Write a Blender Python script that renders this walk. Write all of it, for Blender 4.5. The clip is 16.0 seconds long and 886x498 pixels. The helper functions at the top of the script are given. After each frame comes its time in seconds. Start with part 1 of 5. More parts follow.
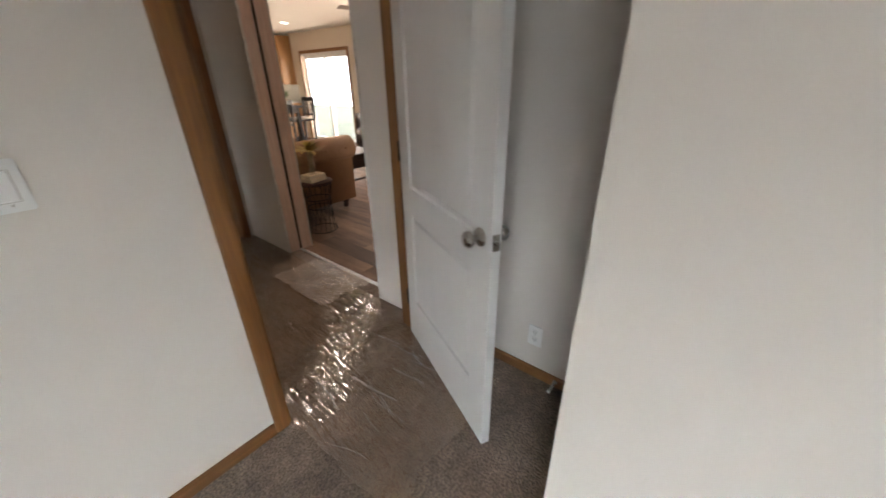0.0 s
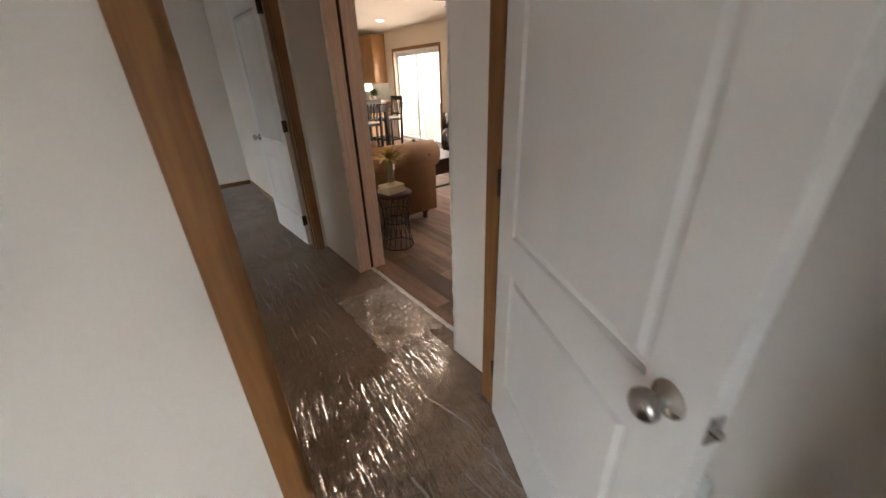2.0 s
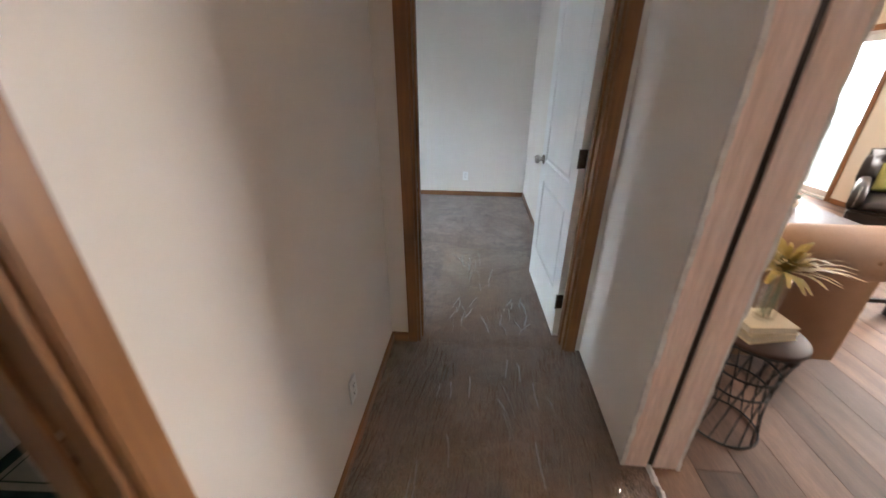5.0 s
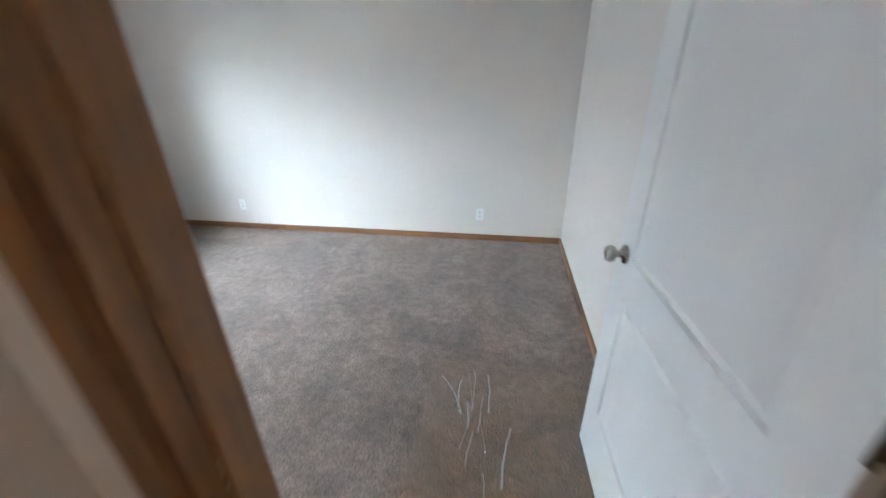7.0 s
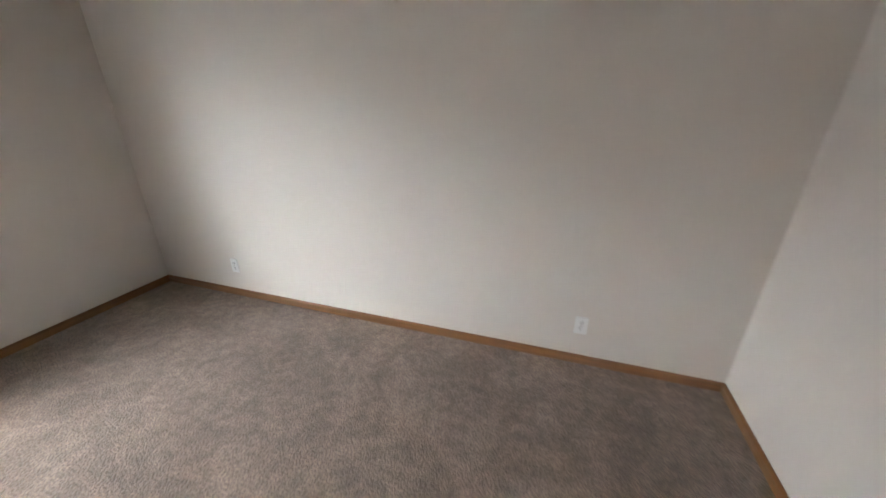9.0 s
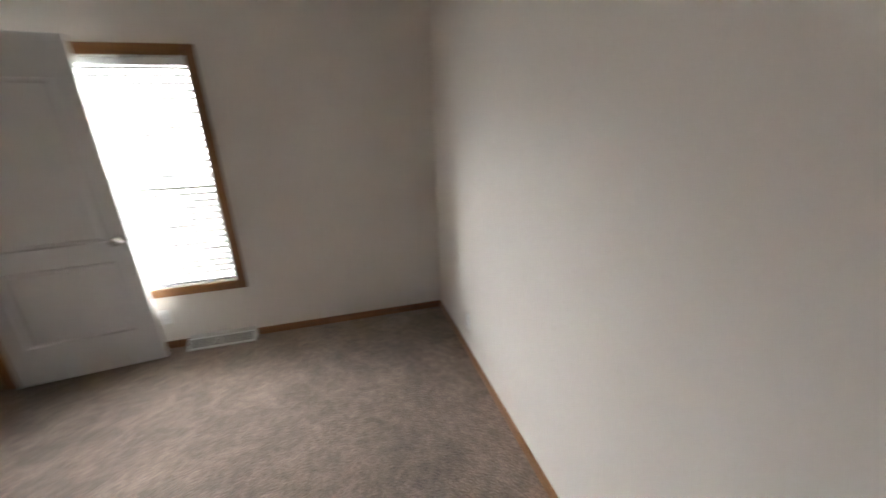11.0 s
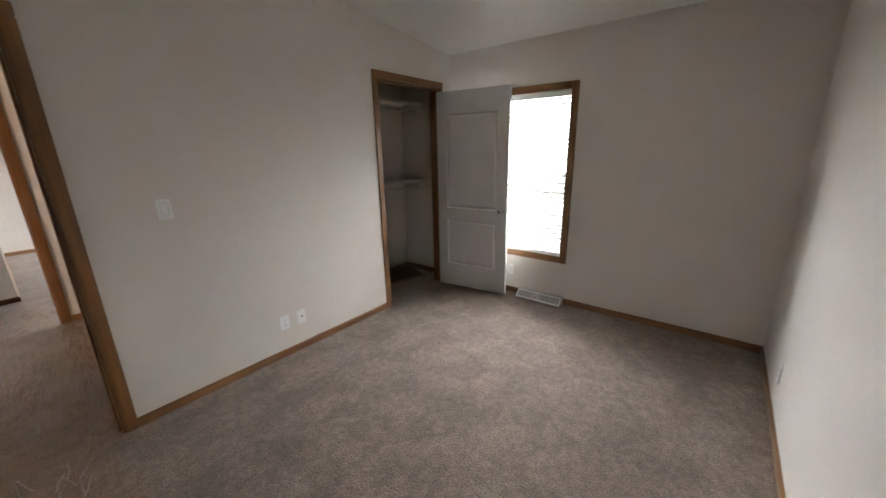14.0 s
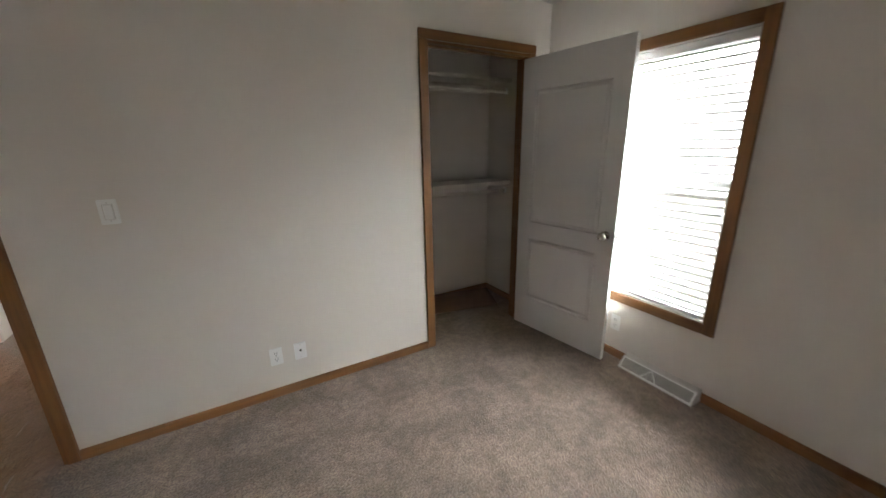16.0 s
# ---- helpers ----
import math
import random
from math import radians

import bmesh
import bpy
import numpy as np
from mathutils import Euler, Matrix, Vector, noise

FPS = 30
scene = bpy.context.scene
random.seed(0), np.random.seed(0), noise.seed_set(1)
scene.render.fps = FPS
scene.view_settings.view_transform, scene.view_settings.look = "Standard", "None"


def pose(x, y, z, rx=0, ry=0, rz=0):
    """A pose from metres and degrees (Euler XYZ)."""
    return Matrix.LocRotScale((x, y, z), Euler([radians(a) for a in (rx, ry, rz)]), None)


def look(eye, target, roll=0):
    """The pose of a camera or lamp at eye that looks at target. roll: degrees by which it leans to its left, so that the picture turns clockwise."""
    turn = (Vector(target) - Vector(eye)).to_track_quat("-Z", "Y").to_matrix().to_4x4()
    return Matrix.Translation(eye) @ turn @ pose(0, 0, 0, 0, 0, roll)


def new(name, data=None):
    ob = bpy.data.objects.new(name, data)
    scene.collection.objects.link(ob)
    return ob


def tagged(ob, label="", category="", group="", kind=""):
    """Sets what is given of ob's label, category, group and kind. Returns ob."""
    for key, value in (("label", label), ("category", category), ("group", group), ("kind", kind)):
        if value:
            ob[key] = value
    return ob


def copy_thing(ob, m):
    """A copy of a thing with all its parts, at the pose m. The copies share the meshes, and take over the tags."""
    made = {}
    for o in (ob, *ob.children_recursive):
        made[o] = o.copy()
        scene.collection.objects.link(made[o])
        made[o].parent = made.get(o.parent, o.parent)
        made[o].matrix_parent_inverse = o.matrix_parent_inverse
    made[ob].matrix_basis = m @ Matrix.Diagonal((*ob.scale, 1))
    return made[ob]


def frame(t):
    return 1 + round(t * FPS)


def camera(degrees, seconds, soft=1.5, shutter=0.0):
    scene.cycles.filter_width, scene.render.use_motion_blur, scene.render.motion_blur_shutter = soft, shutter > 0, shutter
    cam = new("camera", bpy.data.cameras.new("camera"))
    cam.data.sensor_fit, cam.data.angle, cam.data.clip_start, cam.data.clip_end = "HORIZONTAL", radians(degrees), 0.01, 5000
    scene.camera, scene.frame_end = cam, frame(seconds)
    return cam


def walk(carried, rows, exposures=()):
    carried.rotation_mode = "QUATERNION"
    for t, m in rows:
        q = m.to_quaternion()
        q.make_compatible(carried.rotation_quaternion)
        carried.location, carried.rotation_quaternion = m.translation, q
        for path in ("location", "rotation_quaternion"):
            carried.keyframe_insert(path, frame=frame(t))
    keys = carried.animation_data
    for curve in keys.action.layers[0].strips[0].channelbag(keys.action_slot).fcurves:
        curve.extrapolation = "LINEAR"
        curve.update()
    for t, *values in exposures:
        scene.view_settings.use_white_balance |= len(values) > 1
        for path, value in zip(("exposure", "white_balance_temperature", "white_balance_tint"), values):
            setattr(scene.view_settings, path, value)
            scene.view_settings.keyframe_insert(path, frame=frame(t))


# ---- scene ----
cam = camera(102.3, 16.0, shutter=0.5)
PATH = [
    (0, (2.758, -3.618, 1.366), (4.157, -2.475, 0.507), -0.8),
    (0.5, (2.835, -3.513, 1.364), (4.054, -2.189, 0.492), -0.7),
    (0.8, (2.879, -3.447, 1.388), (4.047, -2.076, 0.52), -0.8),
    (1, (2.892, -3.403, 1.401), (4.05, -2.024, 0.529), -0.7),
    (1.5, (2.979, -3.29, 1.41), (4.105, -1.888, 0.537), -0.9),
    (2, (3.119, -3.162, 1.379), (4.213, -1.729, 0.512), -2.0),
    (2.3, (3.143, -3.005, 1.384), (4.252, -1.581, 0.521), -0.9),
    (2.5, (3.173, -2.884, 1.399), (4.269, -1.455, 0.529), -0.9),
    (2.8, (3.25, -2.774, 1.377), (4.307, -1.311, 0.516), -1.4),
    (3, (3.291, -2.69, 1.388), (4.303, -1.197, 0.523), -1.1),
    (3.5, (3.43, -2.437, 1.387), (4.123, -0.768, 0.53), -1.6),
    (3.9, (3.474, -2.325, 1.424), (3.823, -0.554, 0.562), -1.5),
    (4, (3.44, -2.251, 1.397), (3.708, -0.46, 0.549), -1.9),
    (4.2, (3.442, -2.155, 1.383), (3.566, -0.348, 0.536), -1.2),
    (6.3, (3.574, -0.896, 1.429), (3.265, 0.884, 0.57), -1.0),
    (6.5, (3.589, -0.73, 1.427), (3.267, 1.047, 0.568), -1.3),
    (6.7, (3.591, -0.566, 1.428), (3.27, 1.213, 0.571), -1.2),
    (7, (3.546, -0.333, 1.408), (3.226, 1.453, 0.568), -1.0),
    (7.5, (3.505, 0.047, 1.401), (3.18, 1.835, 0.566), -1.4),
    (8, (3.441, 0.432, 1.442), (3.108, 2.224, 0.62), -1.4),
    (8.2, (3.359, 0.53, 1.471), (2.993, 2.326, 0.673), -1.0),
    (10.5, (2.866, 2.05, 1.487), (1.397, 3.234, 0.823), -0.5),
    (11, (2.856, 2.232, 1.522), (1.019, 2.706, 0.891), -2.1),
    (11.5, (3.027, 2.311, 1.459), (1.115, 2.115, 0.906), -1.3),
    (12, (3.206, 2.409, 1.541), (1.365, 1.888, 0.958), -1.5),
    (12.5, (3.308, 2.473, 1.553), (1.531, 1.752, 0.985), -1.5),
    (13, (3.331, 2.557, 1.568), (1.65, 1.633, 1.004), -1.4),
    (13.5, (3.371, 2.543, 1.565), (1.778, 1.464, 1.018), -1.3),
    (14, (3.368, 2.51, 1.55), (1.856, 1.32, 1.004), -1.1),
    (14.5, (3.266, 2.366, 1.518), (1.836, 1.078, 0.972), -1.0),
    (15, (3.052, 2.252, 1.517), (1.695, 0.892, 0.962), -1.0),
    (15.5, (2.621, 2.279, 1.513), (1.432, 0.769, 0.957), -1.1),
    (16, (2.229, 2.201, 1.503), (1.273, 0.533, 0.951), -1.1),
]
EXPOSURE = [(0, 1.45, 6400, 10), (2, 1.62, 6500, 10), (2.5, 1.7, 6450, 9), (3, 2.0, 6150, 8), (4.2, 2.35, 5550, 7), (6.3, 2.85, 5500, 5), (7, 2.8, 5450, 5), (7.5, 2.62, 6050, 9),
            (8.2, 2.25, 6400, 12), (10.5, 2.12, 6550, 12), (11.2, 1.85, 6650, 13), (12, 1.75, 6650, 13), (13, 1.7, 6650, 13), (14.5, 1.85, 6550, 12), (16, 1.75, 6650, 10)]
walk(cam, [(t, look(eye, target, roll)) for t, eye, target, roll in PATH], EXPOSURE)

# ---- sizes of the place (metres) ----
XM = 4.10          # bedroom and hall face of the marriage-line wall
XS = 4.21          # seam between the two halves of the house
XL = 4.32          # living-room face of the marriage-line wall
YF = 2.93          # far wall of the bedroom
HX = 3.014         # hall face of the bathroom wall
XW = 8.00          # window wall of the living room
YA0, YA1 = -2.385, -2.275   # wall with the door of the first bedroom
DH = 2.12          # door openings
CZ, CL, SLOPE = 2.49, 2.36, 0.10    # eave height and vault of the ceilings

# ---- light ----
world = bpy.data.worlds.new("sky")
scene.world = world
world.use_nodes = True
wn = world.node_tree
sky = wn.nodes.new("ShaderNodeTexSky")
sky.sky_type, sky.sun_disc = "NISHITA", False
sky.sun_elevation, sky.sun_rotation = radians(45), radians(205)
wn.links.new(sky.outputs[0], wn.nodes["Background"].inputs[0])
wn.nodes["Background"].inputs[1].default_value = 0.15
sun_data = bpy.data.lights.new("sun", "SUN")
sun_data.energy, sun_data.angle, sun_data.color = 1.0, radians(15), (1.0, 0.97, 0.93)
sun = new("sun", sun_data)
sun.matrix_world = look((0, 0, 20), (3.5, 7.5, 11.5))


def window_light(x, y, z, w, h, aim, power, colour):
    data = bpy.data.lights.new("window_daylight", "AREA")
    data.shape, data.size, data.size_y, data.energy, data.color = "RECTANGLE", w, h, power, colour
    lamp = new("window_daylight", data)
    lamp.matrix_world = look((x, y, z), (x + aim[0], y + aim[1], z + aim[2]))
    return lamp


WARM = (1.0, 0.765, 0.58)
window_light(XW + 0.16, 3.99, 1.0, 1.70, 1.94, (-1, 0, 0), 30, WARM)      # sliding door
window_light(XW + 0.16, 0.925, 1.215, 1.75, 1.37, (-1, 0, 0), 56, WARM)     # pair of windows


# ---- materials ----
def mat(name, c1, c2=None, scale=3.0, rough=0.6, metal=0.0, bump=0.0, bscale=200.0, stretch=(1, 1, 1), fine=0.0,
        object_space=False, vary=0.0, detail=4.0, coat=0.0, wave=None, rough_var=0.0):
    """Two tones mixed by noise at two scales, with fine relief; vary: brightness spread from piece to piece."""
    m = bpy.data.materials.new(name)
    m.use_nodes = True
    nt = m.node_tree
    n, l = nt.nodes, nt.links
    b = n["Principled BSDF"]
    b.inputs["Roughness"].default_value = rough
    b.inputs["Metallic"].default_value = metal
    b.inputs["Coat Weight"].default_value = coat
    c2 = c2 or tuple(v * 0.86 for v in c1)
    if object_space:
        src = n.new("ShaderNodeTexCoord").outputs["Object"]
    else:
        src = n.new("ShaderNodeNewGeometry").outputs["Position"]
    mp = n.new("ShaderNodeMapping")
    mp.inputs["Scale"].default_value = stretch
    l.new(src, mp.inputs["Vector"])
    vec = mp.outputs[0]
    info = n.new("ShaderNodeObjectInfo")
    if vary:
        add = n.new("ShaderNodeVectorMath")
        add.operation = "MULTIPLY_ADD"
        l.new(info.outputs["Random"], add.inputs[0])
        add.inputs[1].default_value = (37.0, 23.0, 51.0)
        l.new(mp.outputs[0], add.inputs[2])
        vec = add.outputs[0]
    big = n.new("ShaderNodeTexNoise")
    big.inputs["Scale"].default_value, big.inputs["Detail"].default_value = scale, detail
    l.new(vec, big.inputs["Vector"])
    fac = big.outputs[0]
    ramp = n.new("ShaderNodeMapRange")
    ramp.inputs[1].default_value, ramp.inputs[2].default_value = 0.32, 0.68
    l.new(fac, ramp.inputs[0])
    mix = n.new("ShaderNodeMix")
    mix.data_type = "RGBA"
    mix.inputs[6].default_value, mix.inputs[7].default_value = (*c1, 1), (*c2, 1)
    l.new(ramp.outputs[0], mix.inputs[0])
    col = mix.outputs[2]
    if fine:
        tiny = n.new("ShaderNodeTexNoise")
        tiny.inputs["Scale"].default_value, tiny.inputs["Detail"].default_value = bscale, 2.0
        l.new(vec, tiny.inputs["Vector"])
        rng = n.new("ShaderNodeMapRange")
        rng.inputs[1].default_value, rng.inputs[2].default_value = 0.3, 0.7
        rng.inputs[3].default_value, rng.inputs[4].default_value = 1 - fine, 1 + fine
        l.new(tiny.outputs[0], rng.inputs[0])
        hsv = n.new("ShaderNodeHueSaturation")
        l.new(rng.outputs[0], hsv.inputs["Value"])
        l.new(col, hsv.inputs["Color"])
        col = hsv.outputs[0]
    if vary:
        rng = n.new("ShaderNodeMapRange")
        rng.inputs[3].default_value, rng.inputs[4].default_value = 1 - vary, 1 + vary
        l.new(info.outputs["Random"], rng.inputs[0])
        hsv = n.new("ShaderNodeHueSaturation")
        l.new(rng.outputs[0], hsv.inputs["Value"])
        l.new(col, hsv.inputs["Color"])
        col = hsv.outputs[0]
    l.new(col, b.inputs["Base Color"])
    if rough_var:
        rr = n.new("ShaderNodeMapRange")
        rr.inputs[3].default_value, rr.inputs[4].default_value = rough - rough_var, rough + rough_var
        l.new(fac, rr.inputs[0])
        l.new(rr.outputs[0], b.inputs["Roughness"])
    if bump:
        bt = n.new("ShaderNodeTexNoise")
        bt.inputs["Scale"].default_value, bt.inputs["Detail"].default_value = bscale, 3.0
        l.new(vec, bt.inputs["Vector"])
        bp = n.new("ShaderNodeBump")
        bp.inputs["Strength"].default_value, bp.inputs["Distance"].default_value = bump, 0.004
        l.new(bt.outputs[0], bp.inputs["Height"])
        l.new(bp.outputs[0], b.inputs["Normal"])
    return m


def glow(name, colour, strength):
    m = bpy.data.materials.new(name)
    m.use_nodes = True
    n, l = m.node_tree.nodes, m.node_tree.links
    e = n.new("ShaderNodeEmission")
    e.inputs[0].default_value, e.inputs[1].default_value = (*colour, 1), strength
    l.new(e.outputs[0], n["Material Output"].inputs[0])
    return m


def thin_gloss(n, l, low, high, normal=None):
    """Gloss of a thin clear sheet: low face on, rising steeply towards grazing."""
    lw, pw, mr = n.new("ShaderNodeLayerWeight"), n.new("ShaderNodeMath"), n.new("ShaderNodeMapRange")
    lw.inputs[0].default_value = 0.5
    pw.operation = "POWER"
    pw.inputs[1].default_value = 4.0
    mr.inputs[3].default_value, mr.inputs[4].default_value = low, high
    if normal is not None:
        l.new(normal, lw.inputs["Normal"])
    l.new(lw.outputs["Facing"], pw.inputs[0])
    l.new(pw.outputs[0], mr.inputs[0])
    return mr.outputs[0]


def glass(name, tint=(1, 1, 1)):
    """Thin pane: clear, with a mirror gloss that grows towards grazing."""
    m = bpy.data.materials.new(name)
    m.use_nodes = True
    n, l = m.node_tree.nodes, m.node_tree.links
    t, g, mx = n.new("ShaderNodeBsdfTransparent"), n.new("ShaderNodeBsdfGlossy"), n.new("ShaderNodeMixShader")
    f = thin_gloss(n, l, 0.05, 0.7)
    t.inputs[0].default_value = (*tint, 1)
    g.inputs["Roughness"].default_value = 0.02
    l.new(f, mx.inputs[0])
    l.new(t.outputs[0], mx.inputs[1])
    l.new(g.outputs[0], mx.inputs[2])
    l.new(mx.outputs[0], n["Material Output"].inputs[0])
    return m


def film_material(name, scale, height, twist, low=0.15, milk=0.05):
    """Clear polythene sheet: see-through, slightly milky, with sharp creases in its gloss."""
    m = bpy.data.materials.new(name)
    m.use_nodes = True
    n, l = m.node_tree.nodes, m.node_tree.links
    t, g, d = n.new("ShaderNodeBsdfTransparent"), n.new("ShaderNodeBsdfGlossy"), n.new("ShaderNodeBsdfDiffuse")
    # both tints are warm to put the hall's warm light into the film colour
    t.inputs[0].default_value = (0.97, 0.92, 0.86, 1)
    d.inputs[0].default_value = (0.62, 0.47, 0.35, 1)
    g.inputs["Roughness"].default_value = 0.045
    geo, mp, turn = n.new("ShaderNodeNewGeometry"), n.new("ShaderNodeMapping"), n.new("ShaderNodeMapping")
    turn.inputs["Rotation"].default_value = (0, 0, radians(twist))
    mp.inputs["Scale"].default_value = scale
    l.new(geo.outputs["Position"], turn.inputs[0])
    l.new(turn.outputs[0], mp.inputs[0])
    nz, patch = n.new("ShaderNodeTexNoise"), n.new("ShaderNodeTexNoise")
    nz.inputs["Scale"].default_value, nz.inputs["Detail"].default_value, nz.inputs["Distortion"].default_value = 1.0, 1.5, 0.35
    patch.inputs["Scale"].default_value, patch.inputs["Detail"].default_value = 3.2, 2.0
    l.new(geo.outputs["Position"], patch.inputs["Vector"])
    l.new(mp.outputs[0], nz.inputs["Vector"])
    # creases: ridges where the noise crosses its middle, fading in and out in patches
    sub, ab, rid, amp, mul = (n.new("ShaderNodeMath") for _ in range(5))
    sub.operation, ab.operation, rid.operation, mul.operation = "SUBTRACT", "ABSOLUTE", "SMOOTH_MIN", "MULTIPLY"
    sub.inputs[1].default_value = 0.5
    rid.inputs[1].default_value, rid.inputs[2].default_value = 0.16, 0.06
    l.new(nz.outputs[0], sub.inputs[0])
    l.new(sub.outputs[0], ab.inputs[0])
    l.new(ab.outputs[0], rid.inputs[0])
    fade = n.new("ShaderNodeMapRange")
    fade.inputs[1].default_value, fade.inputs[2].default_value = 0.36, 0.60
    fade.inputs[3].default_value, fade.inputs[4].default_value = 0.12, 1.0
    l.new(patch.outputs[0], fade.inputs[0])
    l.new(rid.outputs[0], mul.inputs[0])
    l.new(fade.outputs[0], mul.inputs[1])
    bp = n.new("ShaderNodeBump")
    bp.invert = True
    bp.inputs["Strength"].default_value, bp.inputs["Distance"].default_value = 1.0, height
    l.new(mul.outputs[0], bp.inputs["Height"])
    l.new(bp.outputs[0], g.inputs["Normal"])
    f = thin_gloss(n, l, low, 0.7, bp.outputs[0])
    a, b = n.new("ShaderNodeMixShader"), n.new("ShaderNodeMixShader")
    a.inputs[0].default_value = milk
    l.new(t.outputs[0], a.inputs[1])
    l.new(d.outputs[0], a.inputs[2])
    l.new(f, b.inputs[0])
    l.new(a.outputs[0], b.inputs[1])
    l.new(g.outputs[0], b.inputs[2])
    l.new(b.outputs[0], n["Material Output"].inputs[0])
    return m


def fold_material():
    """Doubled, creased polythene: part clear, part milky, with a wet gloss."""
    m = bpy.data.materials.new("plastic_film_fold")
    m.use_nodes = True
    n, l = m.node_tree.nodes, m.node_tree.links
    t, b = n.new("ShaderNodeBsdfTransparent"), n["Principled BSDF"]
    b.inputs["Base Color"].default_value, b.inputs["Roughness"].default_value = (0.90, 0.91, 0.92, 1), 0.13
    b.inputs["Metallic"].default_value = 0.65
    b.inputs["Coat Weight"].default_value, b.inputs["Coat Roughness"].default_value = 1.0, 0.05
    mx = n.new("ShaderNodeMixShader")
    mx.inputs[0].default_value = 0.50
    l.new(t.outputs[0], mx.inputs[1])
    l.new(b.outputs[0], mx.inputs[2])
    l.new(mx.outputs[0], n["Material Output"].inputs[0])
    return m


def slat_material():
    m = bpy.data.materials.new("blind_vinyl")
    m.use_nodes = True
    n, l = m.node_tree.nodes, m.node_tree.links
    b = n["Principled BSDF"]
    b.inputs["Base Color"].default_value, b.inputs["Roughness"].default_value = (0.72, 0.72, 0.70, 1), 0.45
    t, mx = n.new("ShaderNodeBsdfTranslucent"), n.new("ShaderNodeMixShader")
    t.inputs[0].default_value = (0.85, 0.85, 0.83, 1)
    mx.inputs[0].default_value = 0.03
    l.new(b.outputs[0], mx.inputs[1])
    l.new(t.outputs[0], mx.inputs[2])
    l.new(mx.outputs[0], n["Material Output"].inputs[0])
    return m


WALL = mat("wall_paint", (0.76, 0.715, 0.66), (0.735, 0.69, 0.635), 1.3, 0.72, bump=0.10, bscale=60, rough_var=0.08)
CEIL = mat("ceiling_paint", (0.79, 0.77, 0.73), (0.76, 0.74, 0.70), 1.2, 0.85, bump=0.25, bscale=90)
LWALL = mat("living_paint", (0.71, 0.64, 0.54), (0.68, 0.61, 0.51), 1.3, 0.7, bump=0.1, bscale=60)
def carpet_material():
    """Cut pile: shade between tufts put into the colour, and trodden patches where the pile leans another way."""
    m = bpy.data.materials.new("carpet_pile")
    m.use_nodes = True
    n, l = m.node_tree.nodes, m.node_tree.links
    b = n["Principled BSDF"]
    b.inputs["Roughness"].default_value = 0.95
    b.inputs["Sheen Weight"].default_value, b.inputs["Sheen Roughness"].default_value = 0.25, 0.5
    geo = n.new("ShaderNodeNewGeometry")

    def noise_at(scale, detail, low, high, distort=0.0):
        t, r = n.new("ShaderNodeTexNoise"), n.new("ShaderNodeMapRange")
        t.inputs["Scale"].default_value, t.inputs["Detail"].default_value, t.inputs["Distortion"].default_value = scale, detail, distort
        l.new(geo.outputs["Position"], t.inputs["Vector"])
        r.inputs[1].default_value, r.inputs[2].default_value = 0.38, 0.62
        r.inputs[3].default_value, r.inputs[4].default_value = low, high
        l.new(t.outputs[0], r.inputs[0])
        return r.outputs[0]

    def times(p, q):
        k = n.new("ShaderNodeMath")
        k.operation = "MULTIPLY"
        l.new(p, k.inputs[0])
        l.new(q, k.inputs[1])
        return k.outputs[0]
    tuft = noise_at(105, 2, 0.66, 1.24)
    value = times(times(noise_at(4.6, 5, 0.84, 1.16, 0.8), noise_at(1.5, 3, 0.90, 1.10)), times(tuft, noise_at(22, 3, 0.86, 1.14)))
    hsv = n.new("ShaderNodeHueSaturation")
    hsv.inputs["Color"].default_value = (0.232, 0.170, 0.131, 1)
    l.new(value, hsv.inputs["Value"])
    l.new(hsv.outputs[0], b.inputs["Base Color"])
    bp = n.new("ShaderNodeBump")
    bp.inputs["Strength"].default_value, bp.inputs["Distance"].default_value = 0.7, 0.005
    l.new(tuft, bp.inputs["Height"])
    l.new(bp.outputs[0], b.inputs["Normal"])
    return m


CARPET = carpet_material()
OAK = (0.275, 0.124, 0.040)
OAK2 = (0.190, 0.088, 0.033)
TRIM_Z = mat("oak_trim_upright", OAK, OAK2, 9, 0.42, bump=0.15, bscale=60, stretch=(6, 6, 0.35), vary=0.08, rough_var=0.1)
TRIM_X = mat("oak_trim_along", OAK, OAK2, 9, 0.42, bump=0.15, bscale=60, stretch=(0.35, 6, 6), vary=0.08, rough_var=0.1)
TRIM_Y = mat("oak_trim_across", OAK, OAK2, 9, 0.42, bump=0.15, bscale=60, stretch=(6, 0.35, 6), vary=0.08, rough_var=0.1)
DOORW = mat("door_paint", (0.76, 0.755, 0.74), (0.73, 0.725, 0.71), 2.0, 0.42, bump=0.07, bscale=40, stretch=(3, 3, 0.6), rough_var=0.08)
NICKEL = mat("satin_nickel", (0.50, 0.47, 0.43), (0.42, 0.39, 0.36), 30, 0.28, 1.0, rough_var=0.08)
BRONZE = mat("hinge_metal", (0.10, 0.085, 0.07), (0.07, 0.06, 0.05), 30, 0.45, 1.0)
PLATE = mat("plate_plastic", (0.87, 0.87, 0.85), (0.84, 0.84, 0.82), 12, 0.35)
SLOT = mat("socket_slot", (0.03, 0.03, 0.03), None, 12, 0.6)
PINE = mat("raw_pine", (0.82, 0.66, 0.58), (0.70, 0.53, 0.45), 7, 0.8, bump=0.4, bscale=50, stretch=(7, 7, 0.4), fine=0.1)
GYPSUM = mat("torn_gypsum", (0.78, 0.76, 0.73), (0.62, 0.58, 0.54), 26, 0.95, bump=1.0, bscale=120)
SEAM = mat("seam_dark", (0.035, 0.022, 0.016), None, 20, 0.9)
